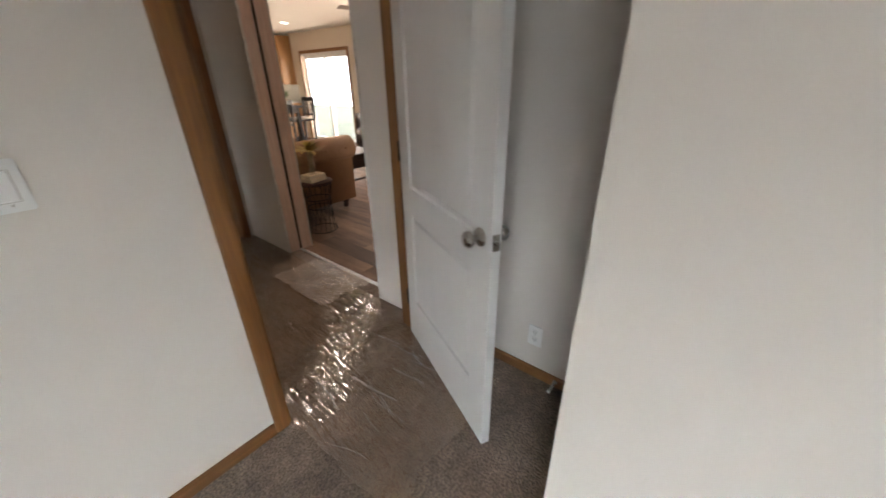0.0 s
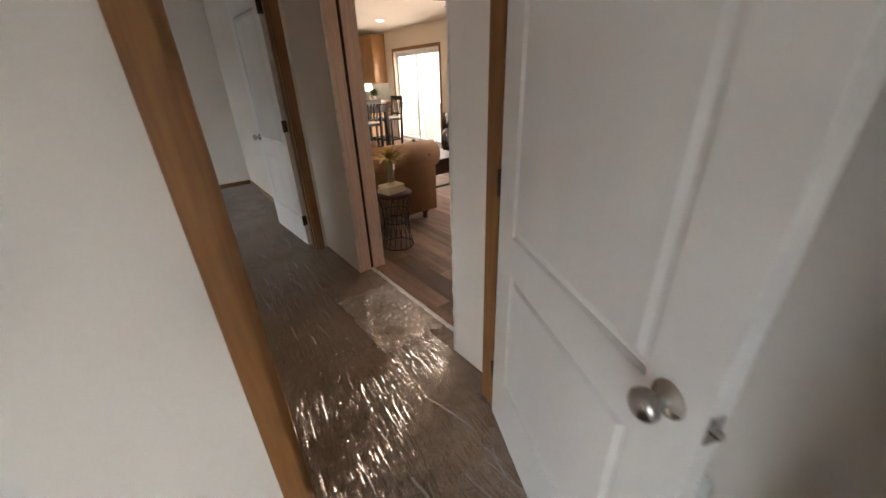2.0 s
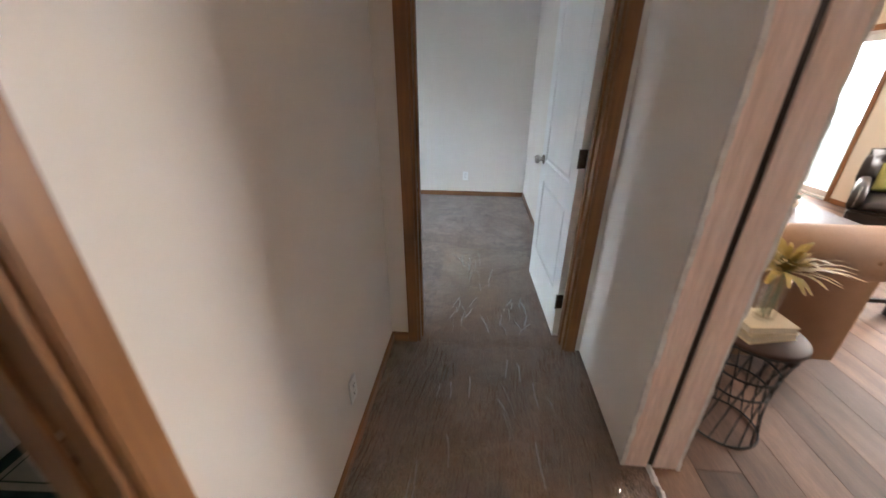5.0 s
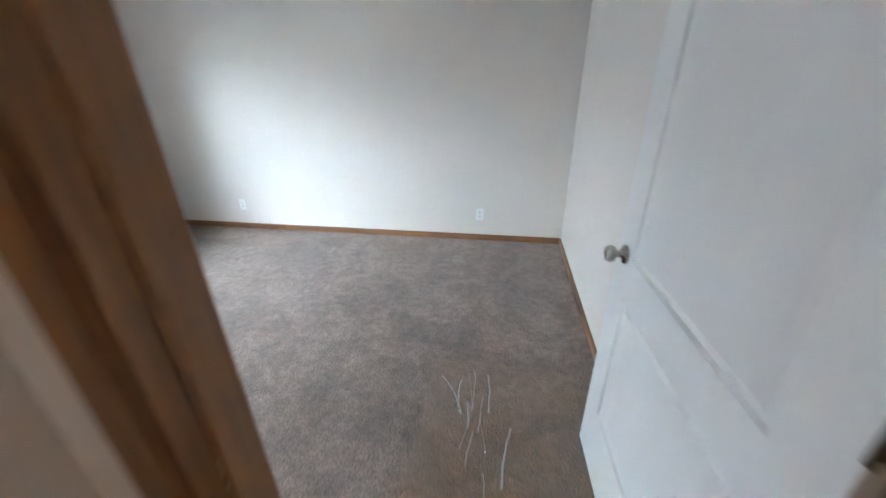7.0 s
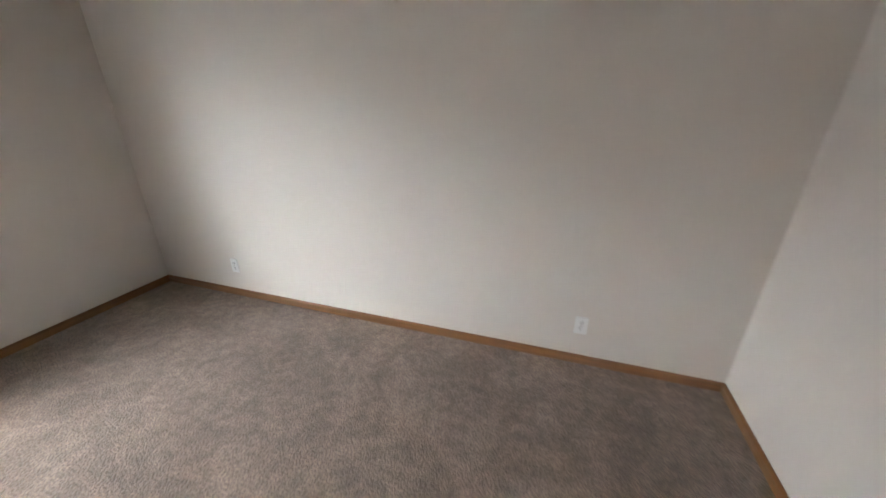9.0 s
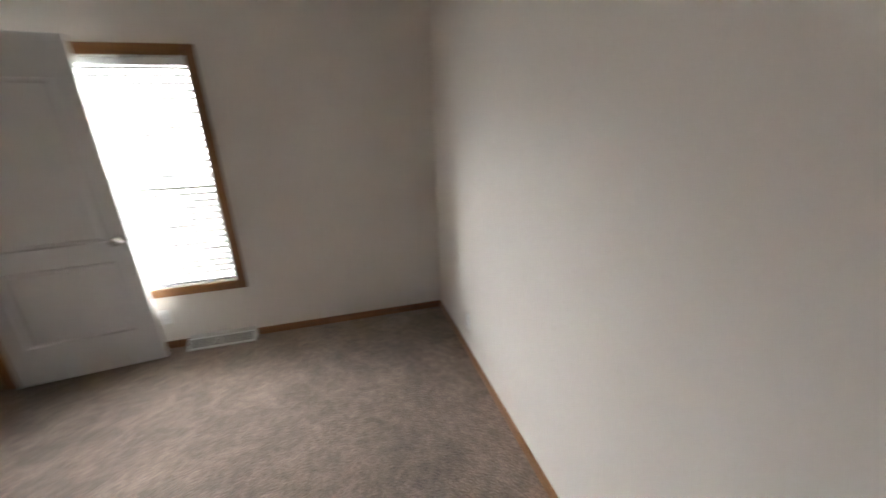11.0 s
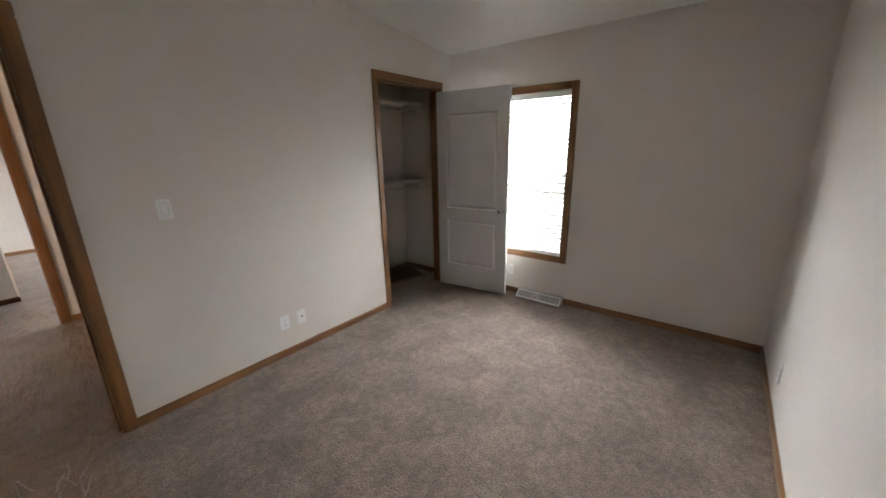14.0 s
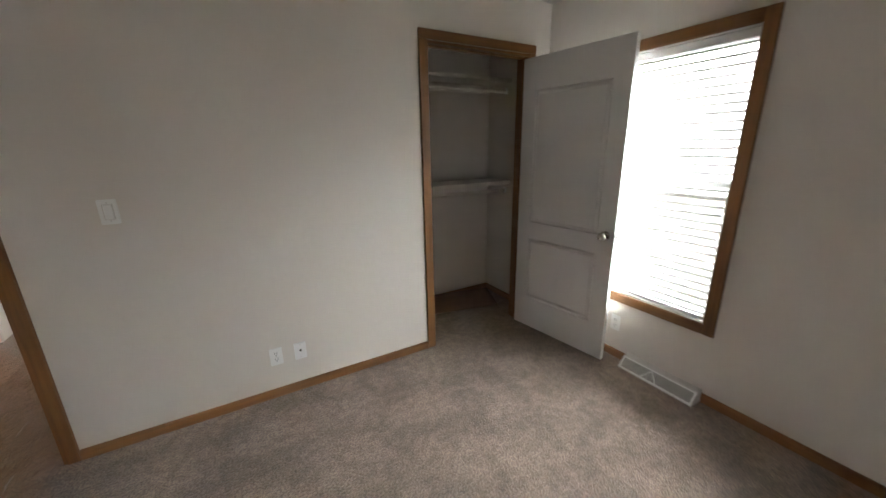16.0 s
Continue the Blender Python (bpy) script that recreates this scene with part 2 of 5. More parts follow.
PLANK = mat("vinyl_plank", (0.185, 0.108, 0.068), (0.085, 0.050, 0.033), 2.6, 0.62, bump=0.12, bscale=40, stretch=(4.0, 0.7, 1), vary=0.5, fine=0.12, detail=7, rough_var=0.08)
PLANK.node_tree.nodes["Principled BSDF"].inputs["Specular IOR Level"].default_value = 0.3
SUBFLOOR = mat("subfloor", (0.10, 0.08, 0.065), None, 4, 0.9)
VINYL = mat("window_vinyl", (0.78, 0.78, 0.77), None, 6, 0.4)
PANE = glass("window_pane")
FILM = film_material("plastic_film_runner", (36, 4.2, 1), 0.050, 6)
FILM_THIN = film_material("plastic_film_thin", (30, 2.6, 1), 0.050, 4, low=0.07, milk=0.012)
FILM_CRUMPLED = film_material("plastic_film_crumpled", (36, 21, 1), 0.068, 20, low=0.20, milk=0.02)
FOLD = fold_material()
SLAT = slat_material()
TORN = mat("torn_white_edge", (0.80, 0.79, 0.77), (0.66, 0.65, 0.63), 60, 0.7, bump=0.6, bscale=150)
TAN = mat("tan_upholstery", (0.30, 0.175, 0.098), (0.25, 0.143, 0.080), 6, 0.85, bump=0.35, bscale=420, fine=0.10, object_space=True)
LEATHER = mat("dark_brown_leather", (0.024, 0.017, 0.015), (0.016, 0.012, 0.010), 9, 0.42, bump=0.35, bscale=160, object_space=True, rough_var=0.1)
ESPRESSO = mat("espresso_wood", (0.040, 0.018, 0.013), (0.024, 0.011, 0.009), 8, 0.45, bump=0.1, bscale=60, stretch=(5, 5, 0.7), object_space=True, rough_var=0.08)
BLACKW = mat("black_wood", (0.016, 0.014, 0.013), (0.010, 0.009, 0.008), 8, 0.38, object_space=True)
WIRE = mat("black_wire", (0.016, 0.015, 0.014), None, 20, 0.6, 0.2)
SIDETOP = mat("side_table_wood", (0.060, 0.026, 0.018), (0.035, 0.016, 0.012), 10, 0.65, object_space=True)
CABOAK = mat("cabinet_oak", (0.42, 0.23, 0.092), (0.31, 0.16, 0.06), 6, 0.38, bump=0.1, bscale=60, stretch=(5, 5, 0.4), rough_var=0.08)
VANOAK = mat("vanity_wood", (0.19, 0.088, 0.036), (0.125, 0.056, 0.023), 6, 0.4, bump=0.1, bscale=60, stretch=(5, 5, 0.4))
COUNTER = mat("pale_counter", (0.62, 0.61, 0.57), (0.52, 0.51, 0.47), 22, 0.3, fine=0.12, bscale=90)
PILLOW = mat("green_cushion_cloth", (0.37, 0.39, 0.09), (0.46, 0.45, 0.17), 7, 0.85, bump=0.3, bscale=300, object_space=True)
PRINT = mat("teal_print", (0.10, 0.25, 0.22), (0.42, 0.46, 0.24), 22, 0.85, bump=0.3, bscale=300, object_space=True)
GOLDLEAF = mat("golden_leaf", (0.45, 0.30, 0.04), (0.28, 0.22, 0.05), 20, 0.6, object_space=True, vary=0.2)
GREENLEAF = mat("green_leaf", (0.06, 0.11, 0.035), (0.09, 0.12, 0.05), 20, 0.55, object_space=True, vary=0.2)
PAPER = mat("book_paper", (0.66, 0.61, 0.50), (0.55, 0.49, 0.38), 60, 0.8, stretch=(1, 1, 6))
COVER = mat("book_cover", (0.60, 0.52, 0.36), (0.52, 0.44, 0.30), 8, 0.6)
CERAMIC = mat("pale_ceramic", (0.58, 0.54, 0.47), (0.50, 0.46, 0.40), 8, 0.35)
DARKLEAF = mat("dark_foliage", (0.02, 0.025, 0.016), (0.035, 0.035, 0.02), 20, 0.6, object_space=True)
RUGG = mat("rug_green", (0.045, 0.10, 0.085), (0.03, 0.075, 0.065), 14, 0.95, bump=0.8, bscale=300, fine=0.2)
RUGC = mat("rug_cream", (0.46, 0.44, 0.38), (0.40, 0.38, 0.33), 14, 0.95, bump=0.8, bscale=300, fine=0.15)
BATHFLOOR = mat("bath_vinyl", (0.085, 0.048, 0.030), (0.055, 0.032, 0.022), 3, 0.45, stretch=(1, 6, 1))
MELAMINE = mat("shelf_melamine", (0.74, 0.70, 0.62), (0.70, 0.66, 0.58), 6, 0.5)
CARDB = mat("brown_board", (0.155, 0.085, 0.05), (0.11, 0.06, 0.035), 6, 0.85, bump=0.4, bscale=60)
GRILLE = mat("register_metal", (0.66, 0.64, 0.60), (0.60, 0.58, 0.54), 20, 0.45, 0.1)
LOUVRE = mat("louvre_shadow", (0.20, 0.195, 0.185), None, 20, 0.6)
FROST = mat("frosted_shade", (0.80, 0.70, 0.55), (0.74, 0.62, 0.46), 8, 0.4)
FANBLADE = mat("fan_blade", (0.10, 0.06, 0.04), None, 6, 0.4)
LAMPSHADE = glow("lamp_shade_glow", (1.0, 0.86, 0.66), 1.6)
DOWNGLOW = glow("downlight_glow", (1.0, 0.90, 0.74), 4.0)
SKYGLOW = glow("overcast_sky", (0.90, 0.96, 1.0), 19.0)
# weaker glow for the added band in front of the low sky
DIM_BAND = glow("dimmed_sky_band", (0.95, 0.98, 1.0), 6.0)
SKYGLOW_EAST = glow("overcast_sky_east", (0.95, 0.98, 1.0), 2.5)
SIDING = mat("white_siding", (0.78, 0.80, 0.83), (0.72, 0.74, 0.78), 2, 0.7, object_space=True)
DARKGLASS = mat("dark_glazing", (0.13, 0.17, 0.21), (0.09, 0.12, 0.15), 2, 0.15)
GRASS = mat("ground_grass", (0.12, 0.11, 0.075), (0.08, 0.085, 0.05), 0.8, 0.95, bump=0.5, bscale=20)


# ---- mesh helpers ----
def add_box(bm, x0, x1, y0, y1, z0, z1):
    v = [bm.verts.new(p) for p in ((x0, y0, z0), (x1, y0, z0), (x1, y1, z0), (x0, y1, z0), (x0, y0, z1), (x1, y0, z1), (x1, y1, z1), (x0, y1, z1))]
    for f in ((0, 3, 2, 1), (4, 5, 6, 7), (0, 1, 5, 4), (1, 2, 6, 5), (2, 3, 7, 6), (3, 0, 4, 7)):
        bm.faces.new([v[i] for i in f])
    return v


def boxes(*dims, bevel=0.0, segments=1):
    bm = bmesh.new()
    for d in dims:
        add_box(bm, *d)
    if bevel:
        bmesh.ops.bevel(bm, geom=bm.edges[:], offset=bevel, segments=segments, affect="EDGES", clamp_overlap=True)
    return bm


def lathe(profile, seg=20, bm=None, m=None):
    """Turned shape about z from (radius, height) pairs."""
    own = bmesh.new()
    rings = []
    for r, z in profile:
        rings.append([own.verts.new((max(r, 1e-4) * math.cos(2 * math.pi * i / seg), max(r, 1e-4) * math.sin(2 * math.pi * i / seg), z)) for i in range(seg)])
    for a, b in zip(rings, rings[1:]):
        for i in range(seg):
            f = own.faces.new((a[i], a[(i + 1) % seg], b[(i + 1) % seg], b[i]))
            f.smooth = True
    own.faces.new(rings[0][::-1])
    own.faces.new(rings[-1])
    if m is not None:
        own.transform(m)
    if bm is None:
        return own
    tmp = bpy.data.meshes.new("tmp")
    own.to_mesh(tmp)
    bm.from_mesh(tmp)
    bpy.data.meshes.remove(tmp)
    own.free()
    return bm


def rod(bm, a, b, r, seg=8):
    a, b = Vector(a), Vector(b)
    d = b - a
    m = Matrix.Translation(a) @ d.to_track_quat("Z", "Y").to_matrix().to_4x4()
    return lathe([(r, 0), (r, d.length)], seg, bm, m)


def ring(bm, cx, cy, cz, R, r, seg=36, sub=6):
    vs = []
    for i in range(seg):
        a = 2 * math.pi * i / seg
        vs.append([bm.verts.new((cx + (R + r * math.cos(2 * math.pi * j / sub)) * math.cos(a), cy + (R + r * math.cos(2 * math.pi * j / sub)) * math.sin(a), cz + r * math.sin(2 * math.pi * j / sub))) for j in range(sub)])
    for i in range(seg):
        for j in range(sub):
            f = bm.faces.new((vs[i][j], vs[(i + 1) % seg][j], vs[(i + 1) % seg][(j + 1) % sub], vs[i][(j + 1) % sub]))
            f.smooth = True
    return bm


def extrude_profile(pts, y0, y1, smooth=True, steps=1, m=None):
    """Closed outline in x and z, drawn out along y."""
    bm = bmesh.new()
    rows = [[bm.verts.new((x, y0 + (y1 - y0) * k / steps, z)) for x, z in pts] for k in range(steps + 1)]
    n = len(pts)
    for a, b in zip(rows, rows[1:]):
        for i in range(n):
            f = bm.faces.new((a[i], b[i], b[(i + 1) % n], a[(i + 1) % n]))
            f.smooth = smooth
    bm.faces.new(rows[0])
    bm.faces.new(rows[-1][::-1])
    if m is not None:
        bm.transform(m)
    bmesh.ops.recalc_face_normals(bm, faces=bm.faces[:])
    return bm


def cushion(x0, x1, y0, y1, z0, z1, puff=0.03, n=12, dents=()):
    """Soft block: rounded, swollen top and bottom; dents: (u, v, depth, radius) pits in its top."""
    bm = bmesh.new()
    top, bot = [], []
    for j in range(n + 1):
        rt, rb = [], []
        for i in range(n + 1):
            u, v = i / n, j / n
            e = min(1, min(u, 1 - u) * 6) ** 0.5 * min(1, min(v, 1 - v) * 6) ** 0.5
            x, y = x0 + (x1 - x0) * u, y0 + (y1 - y0) * v
            mid, half = (z0 + z1) / 2, (z1 - z0) / 2
            up = half * (0.45 + 0.55 * e) + puff * math.sin(math.pi * u) * math.sin(math.pi * v)
            pit = sum(d * math.exp(-(((u - a) * (x1 - x0)) ** 2 + ((v - b) * (y1 - y0)) ** 2) / r ** 2) for a, b, d, r in dents)
            rt.append(bm.verts.new((x, y, mid + up - pit)))
            rb.append(bm.verts.new((x, y, mid - half * (0.45 + 0.55 * e))))
        top.append(rt)
        bot.append(rb)
    for j in range(n):
        for i in range(n):
            bm.faces.new((top[j][i], top[j][i + 1], top[j + 1][i + 1], top[j + 1][i])).smooth = True
            bm.faces.new((bot[j][i], bot[j + 1][i], bot[j + 1][i + 1], bot[j][i + 1])).smooth = True
    edge = [(0, i) for i in range(n)] + [(j, n) for j in range(n)] + [(n, n - i) for i in range(n)] + [(n - j, 0) for j in range(n)]
    for k, (j, i) in enumerate(edge):
        j2, i2 = edge[(k + 1) % len(edge)]
        bm.faces.new((bot[j][i], bot[j2][i2], top[j2][i2], top[j][i])).smooth = True
    return bm


def obj(name, bm, material, m=None):
    me = bpy.data.meshes.new(name)
    bm.to_mesh(me)
    bm.free()
    me.materials.append(material)
    ob = new(name, me)
    if m is not None:
        ob.matrix_basis = m
    return ob


def part(name, bm, material, parent, label="", m=None):
    ob = obj(name, bm, material, m)
    ob.parent = parent
    if label:
        ob["label"] = label
    return ob


def thing(name, label, category, m=None, group="", kind=""):
    ob = new(name)
    ob.empty_display_size = 0.1
    if m is not None:
        ob.matrix_basis = m
    return tagged(ob, label, category, group, kind)


def structure(name, bm, material, label, category="wall"):
    return tagged(obj(name, bm, material), label, category, kind="structure")


# ---- floors ----
structure("floor_carpet", boxes((0, XS, -6.4, YF, -0.12, 0.0)), CARPET, "brown-grey cut-pile carpet through bedrooms and hall", "carpet")
structure("floor_living", boxes((XS, XW, -4.0, 7.4, -0.13, -0.009)), SUBFLOOR, "plywood base under the plank floor", "floor")
structure("floor_bath", boxes((1.55, 2.905, -2.275, -0.11, 0.0, 0.006)), BATHFLOOR, "dark wood-look vinyl bathroom floor", "floor")


# ---- walls ----
def wall(name, axis, lo, hi, a0, a1, z1, openings=(), material=WALL, label="off-white painted wall", base=-0.12):
    """Wall along x or y between lo and hi thickness; openings: (from, to, sill, head)."""
    bm = bmesh.new()
    cuts = sorted({a0, a1, *(v for o in openings for v in o[:2])})
    for p, q in zip(cuts, cuts[1:]):
        spans = [(base, z1)]
        for o in openings:
            if o[0] <= p and q <= o[1]:
                spans = ([(base, o[2])] if o[2] > 0.01 else []) + [(o[3], z1)]
        for s, e in spans:
            if axis == "x":
                add_box(bm, p, q, lo, hi, s, e)
            else:
                add_box(bm, lo, hi, p, q, s, e)
    bmesh.ops.remove_doubles(bm, verts=bm.verts[:], dist=0.0005)
    return structure(name, bm, material, label)


TOP = 2.97
OB = (3.165, 4.020, 0, DH)       # bedroom door
OC = (0.20, 1.068, 0, DH + 0.025)      # closet door
WB = (0.42, 1.337, 0.485, 2.03)   # bedroom window
# unseen opening, added and sized to let daylight into the first bedroom
WA = (-5.700, -4.324, 0.485, 2.03)
BD = (-2.19, -1.51, 0, DH)     # bathroom door
SL = (3.14, 4.84, 0.0, 1.94)   # sliding door
W2 = (0.05, 1.80, 0.53, 1.90)   # pair of windows
wall("wall_window", "y", -0.15, 0.0, -6.4, YF, TOP, [WB, WA])
wall("wall_far", "x", YF, YF + 0.11, -0.15, XM, TOP)
wall("wall_entrance", "x", -0.11, 0.0, 0.0, XM, TOP, [OB, OC])
wall("wall_first_bedroom", "x", YA0, YA1, 0.0, XM, TOP, [OB])
wall("wall_bath", "y", 2.905, HX, YA1, -0.11, TOP, [BD])
wall("wall_bath_side", "y", 1.45, 1.55, YA1, -0.11, TOP)
wall("wall_closet_back", "x", -0.85, -0.75, 0.0, 1.45, TOP)
wall("wall_first_bedroom_end", "x", -6.5, -6.4, -0.15, XM, TOP)
wall("wall_first_closet", "y", 3.39, 3.50, -6.4, -3.45, TOP)
wall("wall_first_closet_end", "x", -3.56, -3.45, 3.50, XM, TOP)
# marriage-line wall in two leaves with raw studs at the opening
for y0, y1, tag in ((-0.775, YF + 0.11, "north"), (-6.5, -1.96, "south")):
    wall(f"wall_marriage_{tag}", "y", XM, XS - 0.012, y0, y1, TOP)
for y0, y1, tag in ((-0.775, 7.4, "north"), (-4.0, -1.96, "south")):
    wall(f"wall_living_{tag}", "y", XS + 0.012, XL, y0, y1, TOP, material=LWALL, label="cream painted living room wall")
wall("wall_living_windows", "y", XW, XW + 0.15, -4.0, 7.4, TOP, [SL, W2], LWALL, "cream painted living room wall with windows")
wall("wall_living_end", "x", 7.4, 7.5, XL, XW + 0.15, TOP, material=LWALL, label="cream painted kitchen end wall")
wall("wall_living_start", "x", -4.1, -4.0, XL, XW + 0.15, TOP, material=LWALL, label="cream painted living room end wall")

for nm, x0, x1, z0, z1, y0, y1 in (("ceiling_bedrooms", -0.15, XS, CZ - 0.15 * SLOPE, CZ + XS * SLOPE, -6.5, YF + 0.11), ("ceiling_living", XS, XW + 0.15, CL + (XW - XS) * SLOPE, CL - 0.15 * SLOPE, -4.1, 7.5)):
    bm = bmesh.new()
    v = add_box(bm, x0, x1, y0, y1, 0, 3.05)
    v[0].co.z = v[3].co.z = z0
    v[1].co.z = v[2].co.z = z1
    structure(nm, bm, CEIL, "white textured vaulted ceiling", "ceiling")

# raw framing at the opening between hall and living room
for ye, s, tag in ((-0.775, -1, "north"), (-1.96, 1, "south")):
    for x0, x1 in ((XM + 0.012, XS - 0.012), (XS + 0.012, XL - 0.008)):
        ya, yb = sorted((ye, ye + s * 0.012))
        structure("opening_stud", boxes((x0, x1, ya, yb, 0.0, 2.95), bevel=0.002), PINE, "raw pinkish pine stud at the unfinished opening", "stud")
    ya, yb = sorted((ye - s * 0.03, ye + s * 0.003))
    structure("seam_filler", boxes((XS - 0.012, XS + 0.012, ya, yb, 0.0, 2.95)), SEAM, "dark gap between the two house halves", "seam")
    # torn paper edge of the drywall
    for xe, wd in ((XM - 0.003, 0.017), (XL - 0.010, 0.013)):
        bm = bmesh.new()
        prev = None
        for k in range(90):
            z = 2.9 * k / 89
            dy = s * (0.008 + 0.009 * noise.noise((xe * 9, z * 14, ye)) + 0.006 * random.random())
            row = [bm.verts.new(p) for p in ((xe, ye - s * 0.002, z), (xe, ye + dy, z), (xe + wd, ye + dy * 0.9, z), (xe + wd, ye - s * 0.002, z))]
            if prev:
                for i in range(4):
                    bm.faces.new((prev[i], prev[(i + 1) % 4], row[(i + 1) % 4], row[i]))
            prev = row
        bmesh.ops.recalc_face_normals(bm, faces=bm.faces[:])
        structure("drywall_edge", bm, GYPSUM, "ragged torn white edge of the drywall", "drywall edge")


# ---- trim ----
def baseboard(x0, y0, x1, y1, nx, ny, h=0.057, t=0.012):
    """Run from point to point; (nx, ny) points into the room."""
    bm = bmesh.new()
    a, b = Vector((x0, y0, 0)), Vector((x1, y1, 0))
    n = Vector((nx, ny, 0))
    prof = ((0.0, 0.0), (t, 0.0), (t, h - 0.012), (t * 0.55, h - 0.002), (0.0, h))
    ra = [bm.verts.new(a + n * (p + 0.0005) + Vector((0, 0, z + 0.001))) for p, z in prof]
    rb = [bm.verts.new(b + n * (p + 0.0005) + Vector((0, 0, z + 0.001))) for p, z in prof]
    for i in range(5):
        bm.faces.new((ra[i], rb[i], rb[(i + 1) % 5], ra[(i + 1) % 5]))
    bm.faces.new(ra[::-1])
    bm.faces.new(rb)
    bmesh.ops.recalc_face_normals(bm, faces=bm.faces[:])
    return structure("baseboard", bm, TRIM_Y if nx else TRIM_X, "honey-brown oak baseboard along the wall", "baseboard")


for run in ((0.012, YF, XM - 0.012, YF, 0, -1), (0, 1.396, 0, YF, 1, 0), (0, 0, 0, 0.924, 1, 0), (1.122, 0, 3.112, 0, 0, 1), (0.012, 0, 0.142, 0, 0, 1),
            (XM, 0.012, XM, YF, -1, 0), (HX, -1.45, HX, -0.122, 1, 0), (HX, -0.11, 3.112, -0.11, 0, -1), (HX + 0.002, YA1, 3.112, YA1, 0, 1),
            (0, YA0, 3.112, YA0, 0, -1), (XM, -3.45, XM, -2.40, -1, 0), (3.378, -3.45, XM - 0.012, -3.45, 0, 1), (3.39, -6.4, 3.39, -3.45, -1, 0), (0, -6.4, 3.378, -6.4, 0, 1),
            (0, -0.75, 1.45, -0.75, 0, 1), (0, -0.738, 0, -0.11, 1, 0), (1.45, -0.738, 1.45, -0.11, -1, 0),
            (XW, -4, XW, 3.07, -1, 0), (XW, 4.91, XW, 5.2, -1, 0)):
    baseboard(*run)


def door_frame(name, axis, lo, hi, a0, a1, head, label, sides=(1, 1), strike=None, stop=None):
    """Jambs, stops and casings for an opening in a wall that runs along axis."""
    root = thing(name, label, "door frame", kind="structure")
    w, t, j = 0.058, 0.014, 0.018

    def P(u0, u1, v0, v1, z0, z1):
        return (u0, u1, v0, v1, z0, z1) if axis == "x" else (v0, v1, u0, u1, z0, z1)
    top_mat = TRIM_X if axis == "x" else TRIM_Y
    for u0, u1 in ((a0, a0 + j), (a1 - j, a1)):
        part("jamb", boxes(P(u0, u1, lo - 0.002, hi + 0.002, 0.001, head - j)), TRIM_Z, root)
    part("head_jamb", boxes(P(a0, a1, lo - 0.002, hi + 0.002, head - j, head)), top_mat, root)
    if stop:
        for u0, u1 in ((a0 + j, a0 + j + 0.011), (a1 - j - 0.011, a1 - j)):
            part("door_stop", boxes(P(u0, u1, stop[0], stop[1], 0.001, head - j), bevel=0.002), TRIM_Z, root)
        part("door_stop", boxes(P(a0 + j + 0.012, a1 - j - 0.012, stop[0], stop[1], head - j - 0.011, head - j), bevel=0.002), top_mat, root)
    for on, v0, v1 in ((sides[0], lo - 0.002 - t, lo - 0.0005), (sides[1], hi + 0.0005, hi + 0.002 + t)):
        if on:
            part("casing", boxes(P(a0 - w + 0.006, a0 + 0.006, v0, v1, 0.001, head), bevel=0.004, segments=2), TRIM_Z, root)
            part("casing", boxes(P(a1 - 0.006, a1 + w - 0.006, v0, v1, 0.001, head), bevel=0.004, segments=2), TRIM_Z, root)
            part("head_casing", boxes(P(a0 - w + 0.006, a1 + w - 0.006, v0, v1, head + 0.0008, head + w), bevel=0.004, segments=2), top_mat, root)
    if strike:
        u, d, z = strike
        v = (lo + hi) / 2
        ua, ub = sorted((u, u + d * 0.002))
        bm = boxes(P(ua, ub, v - 0.018, v + 0.018, z - 0.03, z - 0.014), P(ua, ub, v - 0.018, v + 0.018, z + 0.014, z + 0.03), P(ua, ub, v - 0.018, v - 0.006, z - 0.014, z + 0.014))
        part("strike_plate", bm, NICKEL, root, "pale metal strike plate")
    return root


door_frame("door_frame_1", "x", -0.11, 0.0, *OB[:2], DH, "honey-brown oak frame of the bedroom door", strike=(OB[0] + 0.018, 1, 0.92), stop=(-0.072, -0.037))
door_frame("door_frame_2", "x", YA0, YA1, *OB[:2], DH, "honey-brown oak frame of the first bedroom door", strike=(OB[0] + 0.018, 1, 0.92), stop=(YA0 + 0.037, YA0 + 0.072))
door_frame("door_frame_3", "x", -0.11, 0.0, *OC[:2], OC[3], "honey-brown oak frame of the closet door", sides=(0, 1), strike=(OC[1] - 0.018, -1, 0.92), stop=(-0.072, -0.037))
door_frame("door_frame_4", "y", 2.905, HX, *BD[:2], DH, "honey-brown oak frame of the bathroom door", strike=(BD[1] - 0.018, -1, 0.98), stop=(2.945, 2.975))


